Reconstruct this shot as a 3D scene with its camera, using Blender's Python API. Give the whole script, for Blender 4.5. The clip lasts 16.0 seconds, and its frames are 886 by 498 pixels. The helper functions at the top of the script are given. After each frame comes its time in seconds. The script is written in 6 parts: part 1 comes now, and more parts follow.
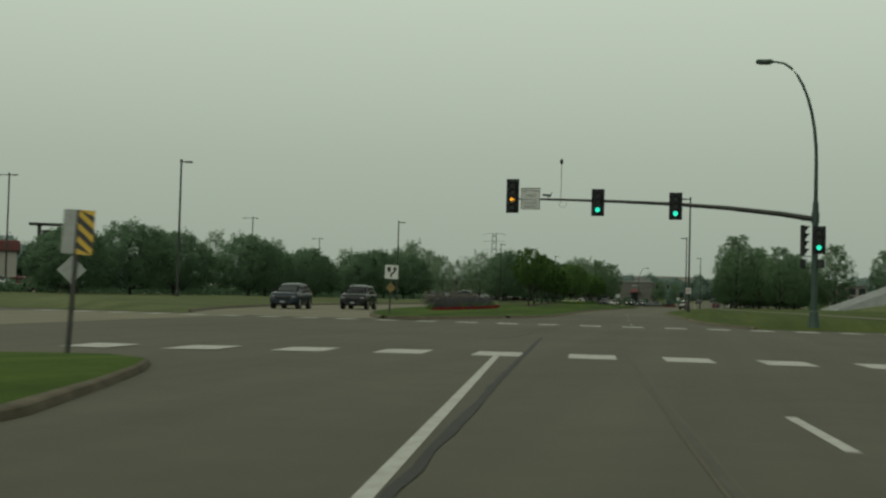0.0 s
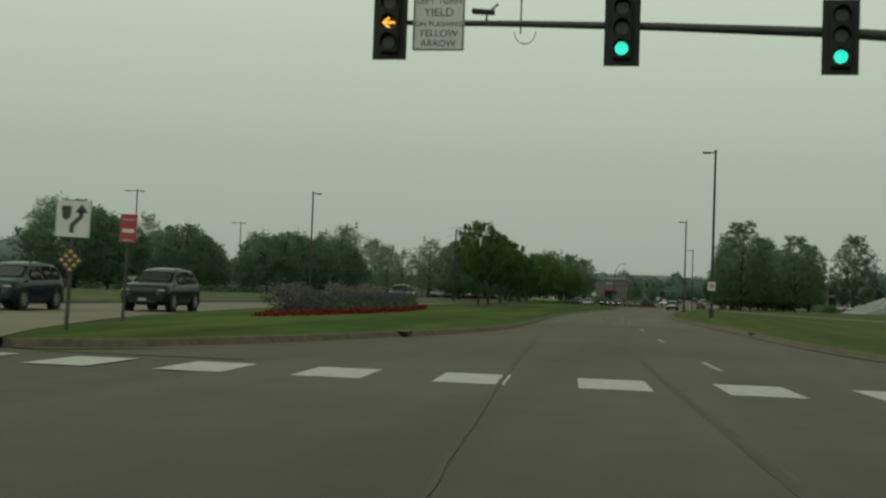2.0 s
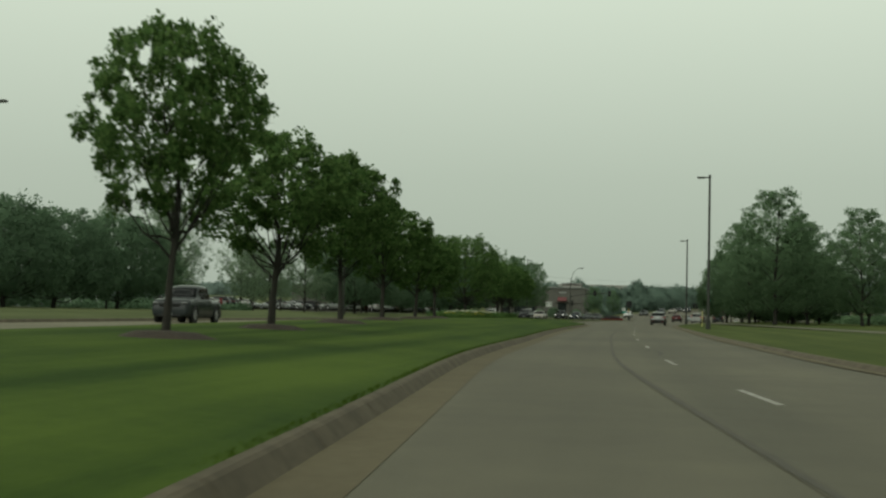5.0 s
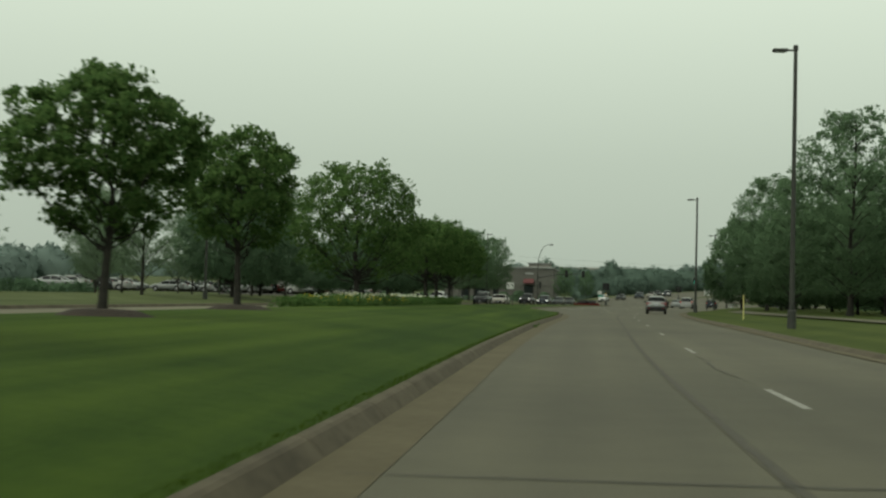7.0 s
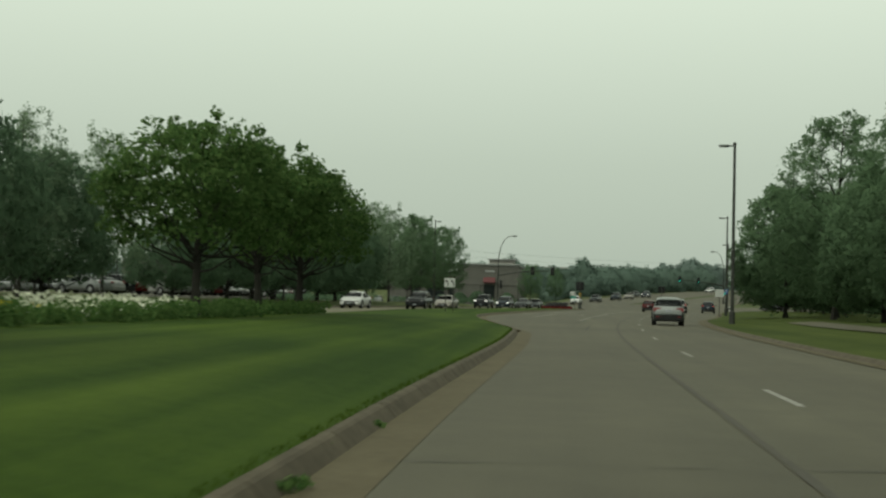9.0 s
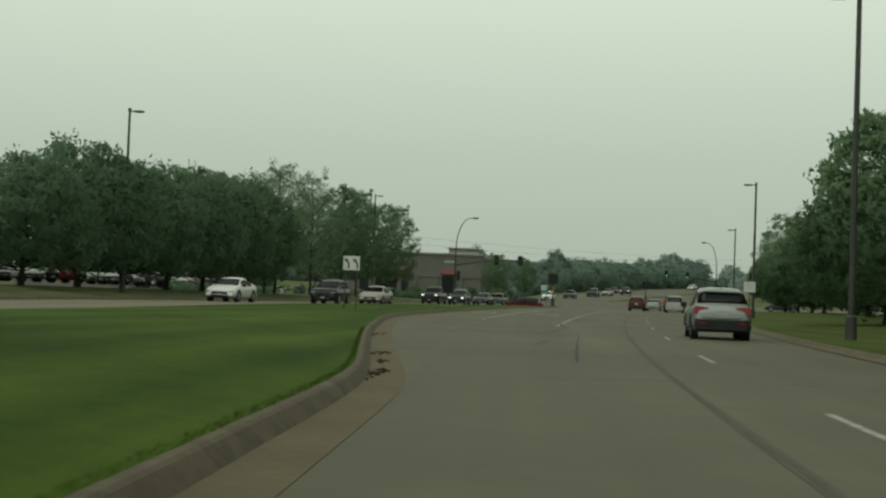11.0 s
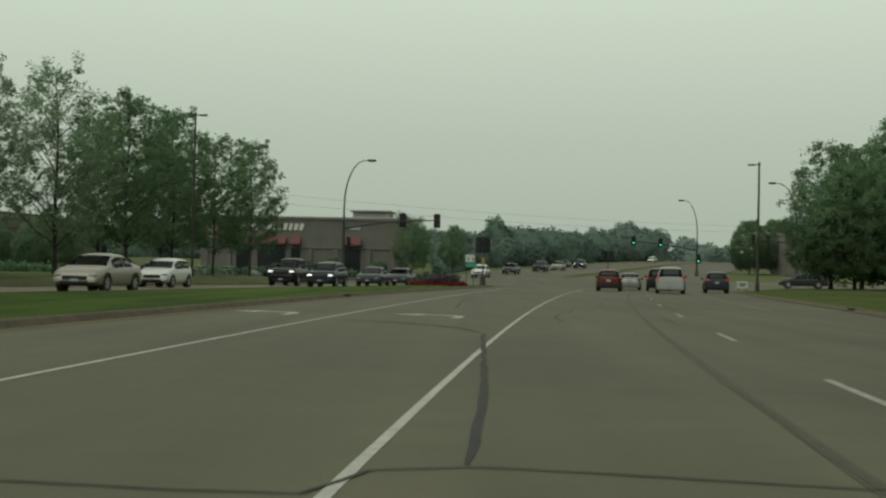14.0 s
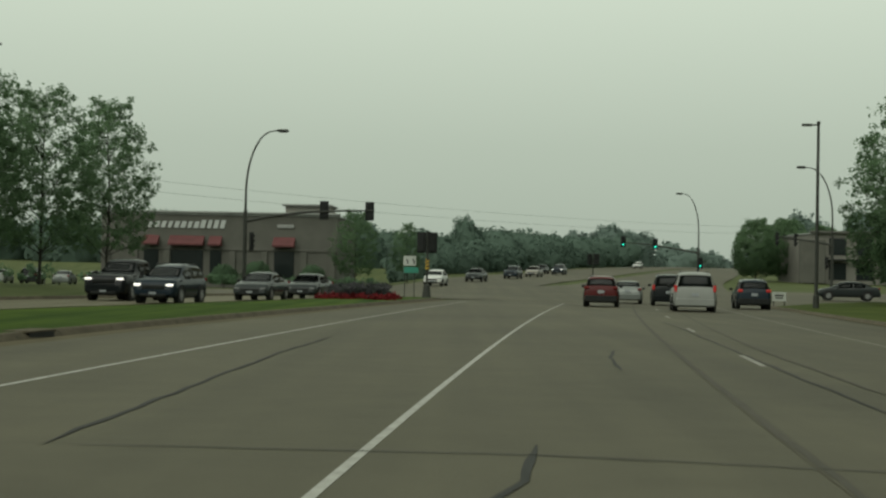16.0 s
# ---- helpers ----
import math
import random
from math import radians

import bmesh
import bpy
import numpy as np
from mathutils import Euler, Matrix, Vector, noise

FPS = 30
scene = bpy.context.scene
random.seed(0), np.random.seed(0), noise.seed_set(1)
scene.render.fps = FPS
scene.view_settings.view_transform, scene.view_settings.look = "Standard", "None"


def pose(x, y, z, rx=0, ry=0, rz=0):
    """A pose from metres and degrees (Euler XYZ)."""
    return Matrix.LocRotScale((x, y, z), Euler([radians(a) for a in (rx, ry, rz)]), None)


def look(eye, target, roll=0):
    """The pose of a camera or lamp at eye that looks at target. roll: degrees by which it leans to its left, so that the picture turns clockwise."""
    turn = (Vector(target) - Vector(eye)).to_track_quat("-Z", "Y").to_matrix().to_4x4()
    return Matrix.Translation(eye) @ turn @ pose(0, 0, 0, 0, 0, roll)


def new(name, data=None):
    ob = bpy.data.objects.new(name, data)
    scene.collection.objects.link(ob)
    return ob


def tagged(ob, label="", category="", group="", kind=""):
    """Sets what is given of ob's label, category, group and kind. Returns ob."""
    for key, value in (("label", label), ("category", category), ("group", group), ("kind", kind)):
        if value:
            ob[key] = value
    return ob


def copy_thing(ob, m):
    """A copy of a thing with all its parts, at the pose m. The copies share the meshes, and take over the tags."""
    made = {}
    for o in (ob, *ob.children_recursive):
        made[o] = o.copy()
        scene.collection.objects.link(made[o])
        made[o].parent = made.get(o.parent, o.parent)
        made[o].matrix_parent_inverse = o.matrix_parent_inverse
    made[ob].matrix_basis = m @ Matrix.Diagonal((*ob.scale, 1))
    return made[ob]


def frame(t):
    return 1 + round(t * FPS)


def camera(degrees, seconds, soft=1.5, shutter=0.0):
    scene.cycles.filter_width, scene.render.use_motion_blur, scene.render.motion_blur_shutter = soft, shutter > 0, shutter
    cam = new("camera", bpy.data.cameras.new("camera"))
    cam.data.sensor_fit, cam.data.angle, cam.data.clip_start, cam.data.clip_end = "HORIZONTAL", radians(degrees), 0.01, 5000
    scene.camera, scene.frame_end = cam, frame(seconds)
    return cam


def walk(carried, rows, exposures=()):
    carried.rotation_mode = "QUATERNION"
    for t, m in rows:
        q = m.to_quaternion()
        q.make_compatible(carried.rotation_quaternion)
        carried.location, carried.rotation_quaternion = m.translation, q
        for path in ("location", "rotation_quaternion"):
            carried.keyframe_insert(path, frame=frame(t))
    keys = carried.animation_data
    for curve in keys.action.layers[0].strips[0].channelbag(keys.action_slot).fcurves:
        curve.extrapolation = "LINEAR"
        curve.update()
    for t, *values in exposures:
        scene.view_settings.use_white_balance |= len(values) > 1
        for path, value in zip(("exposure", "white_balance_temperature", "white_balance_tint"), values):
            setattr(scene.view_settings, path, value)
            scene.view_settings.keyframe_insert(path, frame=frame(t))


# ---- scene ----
cam = camera(36.4, 16.0, 2.35, 0.2)
PATH = [
    (0, (2.631, -1.26, 1.075), (2.254, 0.702, 1.147), 1.5),
    (0.5, (1.477, 9.485, 1.096), (1.113, 11.45, 1.18), 1.7),
    (1, (0.449, 19.535, 1.118), (0.099, 21.503, 1.191), 1.5),
    (1.5, (-0.514, 29.871, 1.15), (-0.855, 31.841, 1.214), 2.1),
    (2, (-1.41, 40.198, 1.069), (-1.741, 42.169, 1.139), 2.0),
    (2.5, (-2.249, 50.578, 1.114), (-2.568, 52.551, 1.187), 2.1),
    (3, (-3.08, 61.596, 1.133), (-3.384, 63.571, 1.208), 2.1),
    (5.5, (-6.431, 115.841, 0.97), (-6.676, 117.823, 1.066), 1.0),
    (6, (-6.867, 126.48, 1.041), (-7.103, 128.464, 1.134), 0.9),
    (6.5, (-7.113, 136.929, 1.02), (-7.335, 138.915, 1.102), 1.2),
    (7, (-7.323, 147.645, 1.113), (-7.529, 149.633, 1.183), 1.4),
    (7.5, (-7.45, 158.623, 1.094), (-7.637, 160.613, 1.173), 1.1),
    (8, (-7.444, 169.275, 1.183), (-7.619, 171.266, 1.262), 1.2),
    (8.5, (-7.44, 179.758, 1.198), (-7.608, 181.749, 1.279), 1.1),
    (9, (-7.495, 190.919, 1.243), (-7.654, 192.911, 1.316), 1.4),
    (11.5, (-6.551, 235.782, 1.057), (-6.659, 237.778, 1.122), 1.9),
    (12, (-6.202, 245.38, 1.17), (-6.299, 247.377, 1.23), 1.1),
    (12.5, (-5.808, 254.806, 1.099), (-5.887, 256.803, 1.167), 1.1),
    (13, (-5.359, 264.13, 1.103), (-5.417, 266.128, 1.174), 1.3),
    (13.5, (-4.803, 273.561, 1.119), (-4.85, 275.56, 1.169), 1.4),
    (14, (-4.219, 282.275, 1.062), (-4.255, 284.274, 1.099), 1.2),
    (14.5, (-3.672, 290.425, 1.093), (-3.701, 292.424, 1.143), 0.8),
    (15, (-3.041, 298.624, 1.207), (-3.065, 300.623, 1.262), 0.8),
    (15.5, (-2.287, 306.54, 1.245), (-2.309, 308.54, 1.274), 0.9),
    (16, (-1.665, 313.644, 1.237), (-1.67, 315.643, 1.284), 1.2),
]
walk(cam, [(t, look(e, g, r)) for t, e, g, r in PATH], [(0, -0.12), (1.5, -0.1), (3, -0.06), (5.5, 0.2), (9, 0.3), (11.5, 0.2), (16, 0.15)])

# ---- world and light: a smoky, overcast day ----
world = bpy.data.worlds.new("overcast_sky")
scene.world = world
world.use_nodes = True
wn, wl = world.node_tree.nodes, world.node_tree.links
wn.clear()
w_out = wn.new("ShaderNodeOutputWorld")
w_bg = wn.new("ShaderNodeBackground")
w_bg.inputs["Strength"].default_value = 1.0
w_sky = wn.new("ShaderNodeTexSky")
w_sky.sky_type = "NISHITA"
w_sky.sun_disc = False
w_sky.sun_elevation = radians(48)
w_sky.sun_rotation = radians(215)
w_sky.dust_density = 6.0
w_scale = wn.new("ShaderNodeVectorMath")
w_scale.operation = "SCALE"
w_scale.inputs["Scale"].default_value = 0.06
w_co = wn.new("ShaderNodeTexCoord")
w_sep = wn.new("ShaderNodeSeparateXYZ")
w_ramp = wn.new("ShaderNodeValToRGB")
els = w_ramp.color_ramp.elements
els[0].position, els[0].color = 0.0, (0.355, 0.415, 0.342, 1)
els[1].position, els[1].color = 1.0, (0.51, 0.56, 0.465, 1)
e2 = els.new(0.10)
e2.color = (0.432, 0.50, 0.408, 1)
e3 = els.new(0.26)
e3.color = (0.640, 0.726, 0.592, 1)
w_mix = wn.new("ShaderNodeMixRGB")
w_mix.inputs["Fac"].default_value = 0.06
wl.new(w_co.outputs["Generated"], w_sep.inputs[0])
wl.new(w_sep.outputs["Z"], w_ramp.inputs["Fac"])
wl.new(w_sky.outputs["Color"], w_scale.inputs[0])
wl.new(w_ramp.outputs["Color"], w_mix.inputs["Color1"])
wl.new(w_scale.outputs[0], w_mix.inputs["Color2"])
wl.new(w_mix.outputs["Color"], w_bg.inputs["Color"])
wl.new(w_bg.outputs[0], w_out.inputs["Surface"])

sun_data = bpy.data.lights.new("sun", "SUN")
sun_data.energy = 1.3
sun_data.angle = radians(60)
sun_data.color = (0.98, 1.0, 0.87)
sun = new("sun", sun_data)
sun.matrix_world = look((-60, -80, 110), (0, 0, 0))


# ---- materials ----
def base_mat(name, rough=0.7, metal=0.0):
    m = bpy.data.materials.new(name)
    m.use_nodes = True
    b = m.node_tree.nodes["Principled BSDF"]
    b.inputs["Roughness"].default_value = rough
    b.inputs["Metallic"].default_value = metal
    return m, m.node_tree.nodes, m.node_tree.links, b


def noisy(name, dark, light, scale=3.0, fine=40.0, rough=0.8, metal=0.0, bump=0.15, spec=0.4, coords="Object"):
    """Two scales of noise between two colours, with a fine bump."""
    m, n, l, b = base_mat(name, rough, metal)
    b.inputs["Specular IOR Level"].default_value = spec
    co = n.new("ShaderNodeTexCoord")
    n1, n2 = n.new("ShaderNodeTexNoise"), n.new("ShaderNodeTexNoise")
    n1.inputs["Scale"].default_value, n2.inputs["Scale"].default_value = scale, fine
    n1.inputs["Detail"].default_value, n2.inputs["Detail"].default_value = 5, 4
    add = n.new("ShaderNodeMath")
    add.operation = "MULTIPLY_ADD"
    add.inputs[1].default_value = 0.55
    half = n.new("ShaderNodeMath")
    half.operation = "MULTIPLY"
    half.inputs[1].default_value = 0.45
    ramp = n.new("ShaderNodeValToRGB")
    ramp.color_ramp.elements[0].position, ramp.color_ramp.elements[0].color = 0.34, (*dark, 1)
    ramp.color_ramp.elements[1].position, ramp.color_ramp.elements[1].color = 0.68, (*light, 1)
    bmp = n.new("ShaderNodeBump")
    bmp.inputs["Strength"].default_value = bump
    bmp.inputs["Distance"].default_value = 0.02
    l.new(co.outputs[coords], n1.inputs["Vector"])
    l.new(co.outputs[coords], n2.inputs["Vector"])
    l.new(n2.outputs["Fac"], half.inputs[0])
    l.new(n1.outputs["Fac"], add.inputs[0])
    l.new(half.outputs[0], add.inputs[2])
    l.new(add.outputs[0], ramp.inputs["Fac"])
    l.new(ramp.outputs["Color"], b.inputs["Base Color"])
    l.new(n2.outputs["Fac"], bmp.inputs["Height"])
    l.new(bmp.outputs["Normal"], b.inputs["Normal"])
    return m


def plain(name, col, rough=0.5, metal=0.0, coat=0.0, spec=0.5):
    m, n, l, b = base_mat(name, rough, metal)
    b.inputs["Specular IOR Level"].default_value = spec
    co, nz = n.new("ShaderNodeTexCoord"), n.new("ShaderNodeTexNoise")
    nz.inputs["Scale"].default_value = 2.2
    nz.inputs["Detail"].default_value = 6
    ramp = n.new("ShaderNodeValToRGB")
    ramp.color_ramp.elements[0].color = (*[c * 0.86 for c in col], 1)
    ramp.color_ramp.elements[1].color = (*[min(1, c * 1.08) for c in col], 1)
    l.new(co.outputs["Object"], nz.inputs["Vector"])
    l.new(nz.outputs["Fac"], ramp.inputs["Fac"])
    l.new(ramp.outputs["Color"], b.inputs["Base Color"])
    b.inputs["Coat Weight"].default_value = coat
    b.inputs["Coat Roughness"].default_value = 0.08
    return m


def glow(name, col, power):
    m, n, l, b = base_mat(name, 0.3)
    b.inputs["Base Color"].default_value = (*col, 1)
    b.inputs["Emission Color"].default_value = (*col, 1)
    b.inputs["Emission Strength"].default_value = power
    return m


def foliage(name, dark, light, trans=0.25):
    """Leaves, each island its own shade, letting a little light through."""
    m, n, l, b = base_mat(name, 0.9)
    geo, ramp = n.new("ShaderNodeNewGeometry"), n.new("ShaderNodeValToRGB")
    ramp.color_ramp.elements[0].color, ramp.color_ramp.elements[1].color = (*dark, 1), (*light, 1)
    tr, mix = n.new("ShaderNodeBsdfTranslucent"), n.new("ShaderNodeMixShader")
    mix.inputs["Fac"].default_value = trans
    l.new(geo.outputs["Random Per Island"], ramp.inputs["Fac"])
    l.new(ramp.outputs["Color"], b.inputs["Base Color"])
    l.new(ramp.outputs["Color"], tr.inputs["Color"])
    l.new(b.outputs[0], mix.inputs[1])
    l.new(tr.outputs[0], mix.inputs[2])
    l.new(mix.outputs[0], n["Material Output"].inputs["Surface"])
    b.inputs["Specular IOR Level"].default_value = 0.06
    return m


def asphalt_mat(name, k=1.0):
    """Aged asphalt: brown-grey, with fine aggregate, large stains and worn wheel bands."""
    m, n, l, b = base_mat(name, 0.80)
    b.inputs["Specular IOR Level"].default_value = 0.36
    co = n.new("ShaderNodeTexCoord")
    big, mid, fine = (n.new("ShaderNodeTexNoise") for _ in range(3))
    for nd, s in ((big, 0.12), (mid, 1.3), (fine, 60.0)):
        nd.inputs["Scale"].default_value = s
        nd.inputs["Detail"].default_value = 6
        l.new(co.outputs["Object"], nd.inputs["Vector"])
    r1 = n.new("ShaderNodeValToRGB")
    r1.color_ramp.elements[0].position, r1.color_ramp.elements[1].position = 0.3, 0.72
    r1.color_ramp.elements[0].color = (0.0545 * k, 0.0500 * k, 0.0310 * k, 1)
    r1.color_ramp.elements[1].color = (0.0790 * k, 0.0725 * k, 0.0455 * k, 1)
    mx1, mx2 = n.new("ShaderNodeMixRGB"), n.new("ShaderNodeMixRGB")
    mx1.blend_type, mx2.blend_type = "OVERLAY", "OVERLAY"
    mx1.inputs["Fac"].default_value, mx2.inputs["Fac"].default_value = 0.22, 0.5
    l.new(big.outputs["Fac"], r1.inputs["Fac"])
    l.new(r1.outputs["Color"], mx1.inputs["Color1"])
    l.new(mid.outputs["Fac"], mx1.inputs["Color2"])
    l.new(mx1.outputs["Color"], mx2.inputs["Color1"])
    l.new(fine.outputs["Fac"], mx2.inputs["Color2"])
    band, mp, mx3 = n.new("ShaderNodeTexNoise"), n.new("ShaderNodeMapping"), n.new("ShaderNodeMixRGB")
    mp.inputs["Scale"].default_value = (0.9, 0.012, 1.0)
    band.inputs["Scale"].default_value, band.inputs["Detail"].default_value = 1.0, 3
    mx3.blend_type = "OVERLAY"
    mx3.inputs["Fac"].default_value = 0.40
    l.new(co.outputs["Object"], mp.inputs["Vector"])
    l.new(mp.outputs[0], band.inputs["Vector"])
    l.new(mx2.outputs["Color"], mx3.inputs["Color1"])
    l.new(band.outputs["Fac"], mx3.inputs["Color2"])
    l.new(mx3.outputs["Color"], b.inputs["Base Color"])
    bmp = n.new("ShaderNodeBump")
    bmp.inputs["Strength"].default_value, bmp.inputs["Distance"].default_value = 0.25, 0.01
    l.new(fine.outputs["Fac"], bmp.inputs["Height"])
    l.new(bmp.outputs["Normal"], b.inputs["Normal"])
    return m


def lawn_mat(name, dark, light):
    """Mown grass: mower streaks along the road, patches and a fine blade grain."""
    m, n, l, b = base_mat(name, 0.95)
    b.inputs["Specular IOR Level"].default_value = 0.08
    co = n.new("ShaderNodeTexCoord")
    streak, patch, grain, tuft = (n.new("ShaderNodeTexNoise") for _ in range(4))
    mp = n.new("ShaderNodeMapping")
    mp.inputs["Scale"].default_value = (1.1, 0.030, 1.0)
    l.new(co.outputs["Object"], mp.inputs["Vector"])
    l.new(mp.outputs[0], streak.inputs["Vector"])
    for nd, sc in ((streak, 1.0), (patch, 0.22), (grain, 22.0), (tuft, 3.5)):
        nd.inputs["Scale"].default_value = sc
        nd.inputs["Detail"].default_value = 5
        if nd is not streak:
            l.new(co.outputs["Object"], nd.inputs["Vector"])
    total = None
    for nd, w in ((streak, 0.50), (patch, 0.24), (grain, 0.14), (tuft, 0.12)):
        mu = n.new("ShaderNodeMath")
        mu.operation = "MULTIPLY_ADD"
        mu.inputs[1].default_value = w
        mu.inputs[2].default_value = 0.0
        l.new(nd.outputs["Fac"], mu.inputs[0])
        if total:
            l.new(total.outputs[0], mu.inputs[2])
        total = mu
    ramp = n.new("ShaderNodeValToRGB")
    ramp.color_ramp.elements[0].position, ramp.color_ramp.elements[0].color = 0.41, (*dark, 1)
    ramp.color_ramp.elements[1].position, ramp.color_ramp.elements[1].color = 0.60, (*light, 1)
    l.new(total.outputs[0], ramp.inputs["Fac"])
    l.new(ramp.outputs["Color"], b.inputs["Base Color"])
    bmp = n.new("ShaderNodeBump")
    bmp.inputs["Strength"].default_value, bmp.inputs["Distance"].default_value = 0.25, 0.02
    l.new(grain.outputs["Fac"], bmp.inputs["Height"])
    l.new(bmp.outputs["Normal"], b.inputs["Normal"])
    return m


ASPHALT = asphalt_mat("worn_asphalt")
LOT = asphalt_mat("parking_asphalt", 1.25)
# the road's asphalt with its base colour darkened by a quarter
DARKER_ASPHALT = asphalt_mat("darker_asphalt", 0.74)
# oncoming lanes: grazing-angle sheen painted in as a paler base colour
PALE_ROAD = asphalt_mat("sheen_paled_asphalt", 1.7)
TAR = noisy("crack_sealer", (0.017, 0.018, 0.017), (0.034, 0.035, 0.032), 2, 30, 0.80, spec=0.25)
STAIN = noisy("joint_stain", (0.047, 0.043, 0.028), (0.074, 0.067, 0.043), 1.5, 40, 0.82, spec=0.34)
SEAM = noisy("old_joint_sealer", (0.040, 0.037, 0.028), (0.064, 0.059, 0.044), 2, 30, 0.82, spec=0.30)
LITTER = noisy("gutter_dirt", (0.018, 0.013, 0.008), (0.05, 0.036, 0.02), 4, 40, 0.95, spec=0.1)
CONCRETE = noisy("kerb_concrete", (0.050, 0.042, 0.028), (0.106, 0.090, 0.061), 1.6, 9, 0.9, spec=0.2)
GUTTER = noisy("gutter_concrete", (0.068, 0.057, 0.032), (0.104, 0.088, 0.052), 0.7, 8, 0.9, spec=0.2)
PAINT = noisy("road_paint", (0.22, 0.22, 0.20), (0.42, 0.42, 0.385), 5, 60, 0.8, spec=0.2)
PAINT_MID = noisy("faded_road_paint", (0.14, 0.138, 0.118), (0.34, 0.335, 0.30), 4, 30, 0.85, spec=0.2)
PAINT_WORN = noisy("worn_road_paint", (0.10, 0.097, 0.080), (0.24, 0.235, 0.205), 5, 60, 0.85, spec=0.2)
GRASS = lawn_mat("mown_grass", (0.018, 0.040, 0.004), (0.053, 0.085, 0.0105))
GRASS_DRY = lawn_mat("rough_grass", (0.056, 0.072, 0.028), (0.092, 0.106, 0.046))
GRASS_VERGE = lawn_mat("roadside_grass", (0.032, 0.048, 0.009), (0.060, 0.078, 0.018))
BLADE = foliage("grass_blade", (0.034, 0.062, 0.006), (0.052, 0.086, 0.009), 0.5)
MULCH = noisy("bark_mulch", (0.017, 0.012, 0.008), (0.040, 0.028, 0.018), 4, 40, 0.95, bump=0.9)
BARK = noisy("bark", (0.014, 0.013, 0.010), (0.034, 0.032, 0.025), 5, 40, 0.95, bump=0.7)
LEAF_A = foliage("maple_leaf", (0.050, 0.104, 0.030), (0.112, 0.184, 0.058), 0.44)
# B, C and P: leaf colours lifted to carry haze on farther trees
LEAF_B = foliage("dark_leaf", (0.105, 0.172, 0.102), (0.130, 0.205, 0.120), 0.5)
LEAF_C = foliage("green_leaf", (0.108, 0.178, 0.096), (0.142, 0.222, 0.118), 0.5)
LEAF_P = foliage("hazed_grey_green_leaf", (0.160, 0.232, 0.142), (0.192, 0.268, 0.165), 0.5)
# base colour paled and greyed to stand in for distance haze
LEAF_D = foliage("hazed_leaf", (0.125, 0.182, 0.145), (0.138, 0.196, 0.157), 0.4)
PINK_GRASS = foliage("plume_grass", (0.088, 0.085, 0.075), (0.155, 0.14, 0.128), 0.35)
RED_FLOWER = foliage("red_flower", (0.105, 0.014, 0.017), (0.19, 0.025, 0.028), 0.3)
PURPLE = foliage("purple_flower", (0.056, 0.066, 0.056), (0.098, 0.092, 0.106), 0.35)
WHITE_FLOWER = foliage("white_flower", (0.48, 0.50, 0.38), (0.75, 0.76, 0.62), 0.3)
YELLOW_FLOWER = foliage("yellow_flower", (0.38, 0.30, 0.03), (0.60, 0.50, 0.06), 0.3)
STEEL_DARK = noisy("bronze_painted_steel", (0.022, 0.024, 0.020), (0.045, 0.048, 0.040), 2, 20, 0.55, 0.2)
STEEL_GREEN = noisy("green_painted_steel", (0.020, 0.040, 0.032), (0.040, 0.068, 0.054), 2, 20, 0.5, 0.2)
GALV = noisy("galvanised_steel", (0.20, 0.21, 0.20), (0.34, 0.35, 0.34), 3, 30, 0.5, 0.6)
BLACK = noisy("black_plastic", (0.010, 0.011, 0.011), (0.020, 0.022, 0.021), 3, 30, 0.6, spec=0.2)
SIGN_WHITE = noisy("sign_white", (0.38, 0.40, 0.37), (0.48, 0.50, 0.47), 2, 30, 0.5)
SIGN_BLACK = plain("sign_black", (0.02, 0.02, 0.02), 0.5)
SIGN_RED = plain("sign_red", (0.24, 0.025, 0.03), 0.5)
SIGN_YELLOW = plain("sign_yellow", (0.48, 0.31, 0.03), 0.5)
SIGN_GREEN = plain("sign_green", (0.03, 0.22, 0.16), 0.5)
SIGN_BLUE = plain("sign_blue", (0.025, 0.07, 0.21), 0.5)
SIGN_BACK = noisy("sign_back", (0.22, 0.23, 0.22), (0.33, 0.34, 0.33), 2, 30, 0.5, 0.4)
GREEN_LAMP = glow("green_signal", (0.02, 0.75, 0.5), 1.2)
AMBER_LAMP = glow("amber_arrow", (1.0, 0.42, 0.02), 1.6)
LAMP_OFF = plain("dark_lens", (0.02, 0.02, 0.02), 0.25)
HEADLIGHT = glow("lit_headlight", (1.0, 0.97, 0.88), 1.0)
CLEAR_LENS = plain("clear_lens", (0.22, 0.23, 0.23), 0.12, 0.3)
TAIL_RED = plain("tail_lens", (0.13, 0.009, 0.009), 0.35, 0, 0.0, 0.2)
BRAKE_RED = glow("lit_brake_lamp", (0.42, 0.018, 0.014), 0.10)
GLASS = plain("tinted_glass", (0.014, 0.018, 0.018), 0.12, 0.0, 0.0, 0.35)
TYRE = noisy("tyre_rubber", (0.012, 0.012, 0.012), (0.028, 0.028, 0.027), 6, 60, 0.85)
RIM = noisy("alloy_rim", (0.28, 0.29, 0.29), (0.45, 0.46, 0.46), 4, 30, 0.35, 0.7)
PLATE = plain("number_plate", (0.26, 0.28, 0.29), 0.4)
BRICK = noisy("brown_wall", (0.078, 0.078, 0.068), (0.112, 0.110, 0.096), 0.6, 18, 0.9)
STUCCO = noisy("pale_stucco", (0.24, 0.235, 0.21), (0.31, 0.30, 0.275), 0.5, 15, 0.9)
TAUPE = noisy("taupe_stucco", (0.15, 0.145, 0.128), (0.20, 0.193, 0.172), 0.5, 15, 0.9)
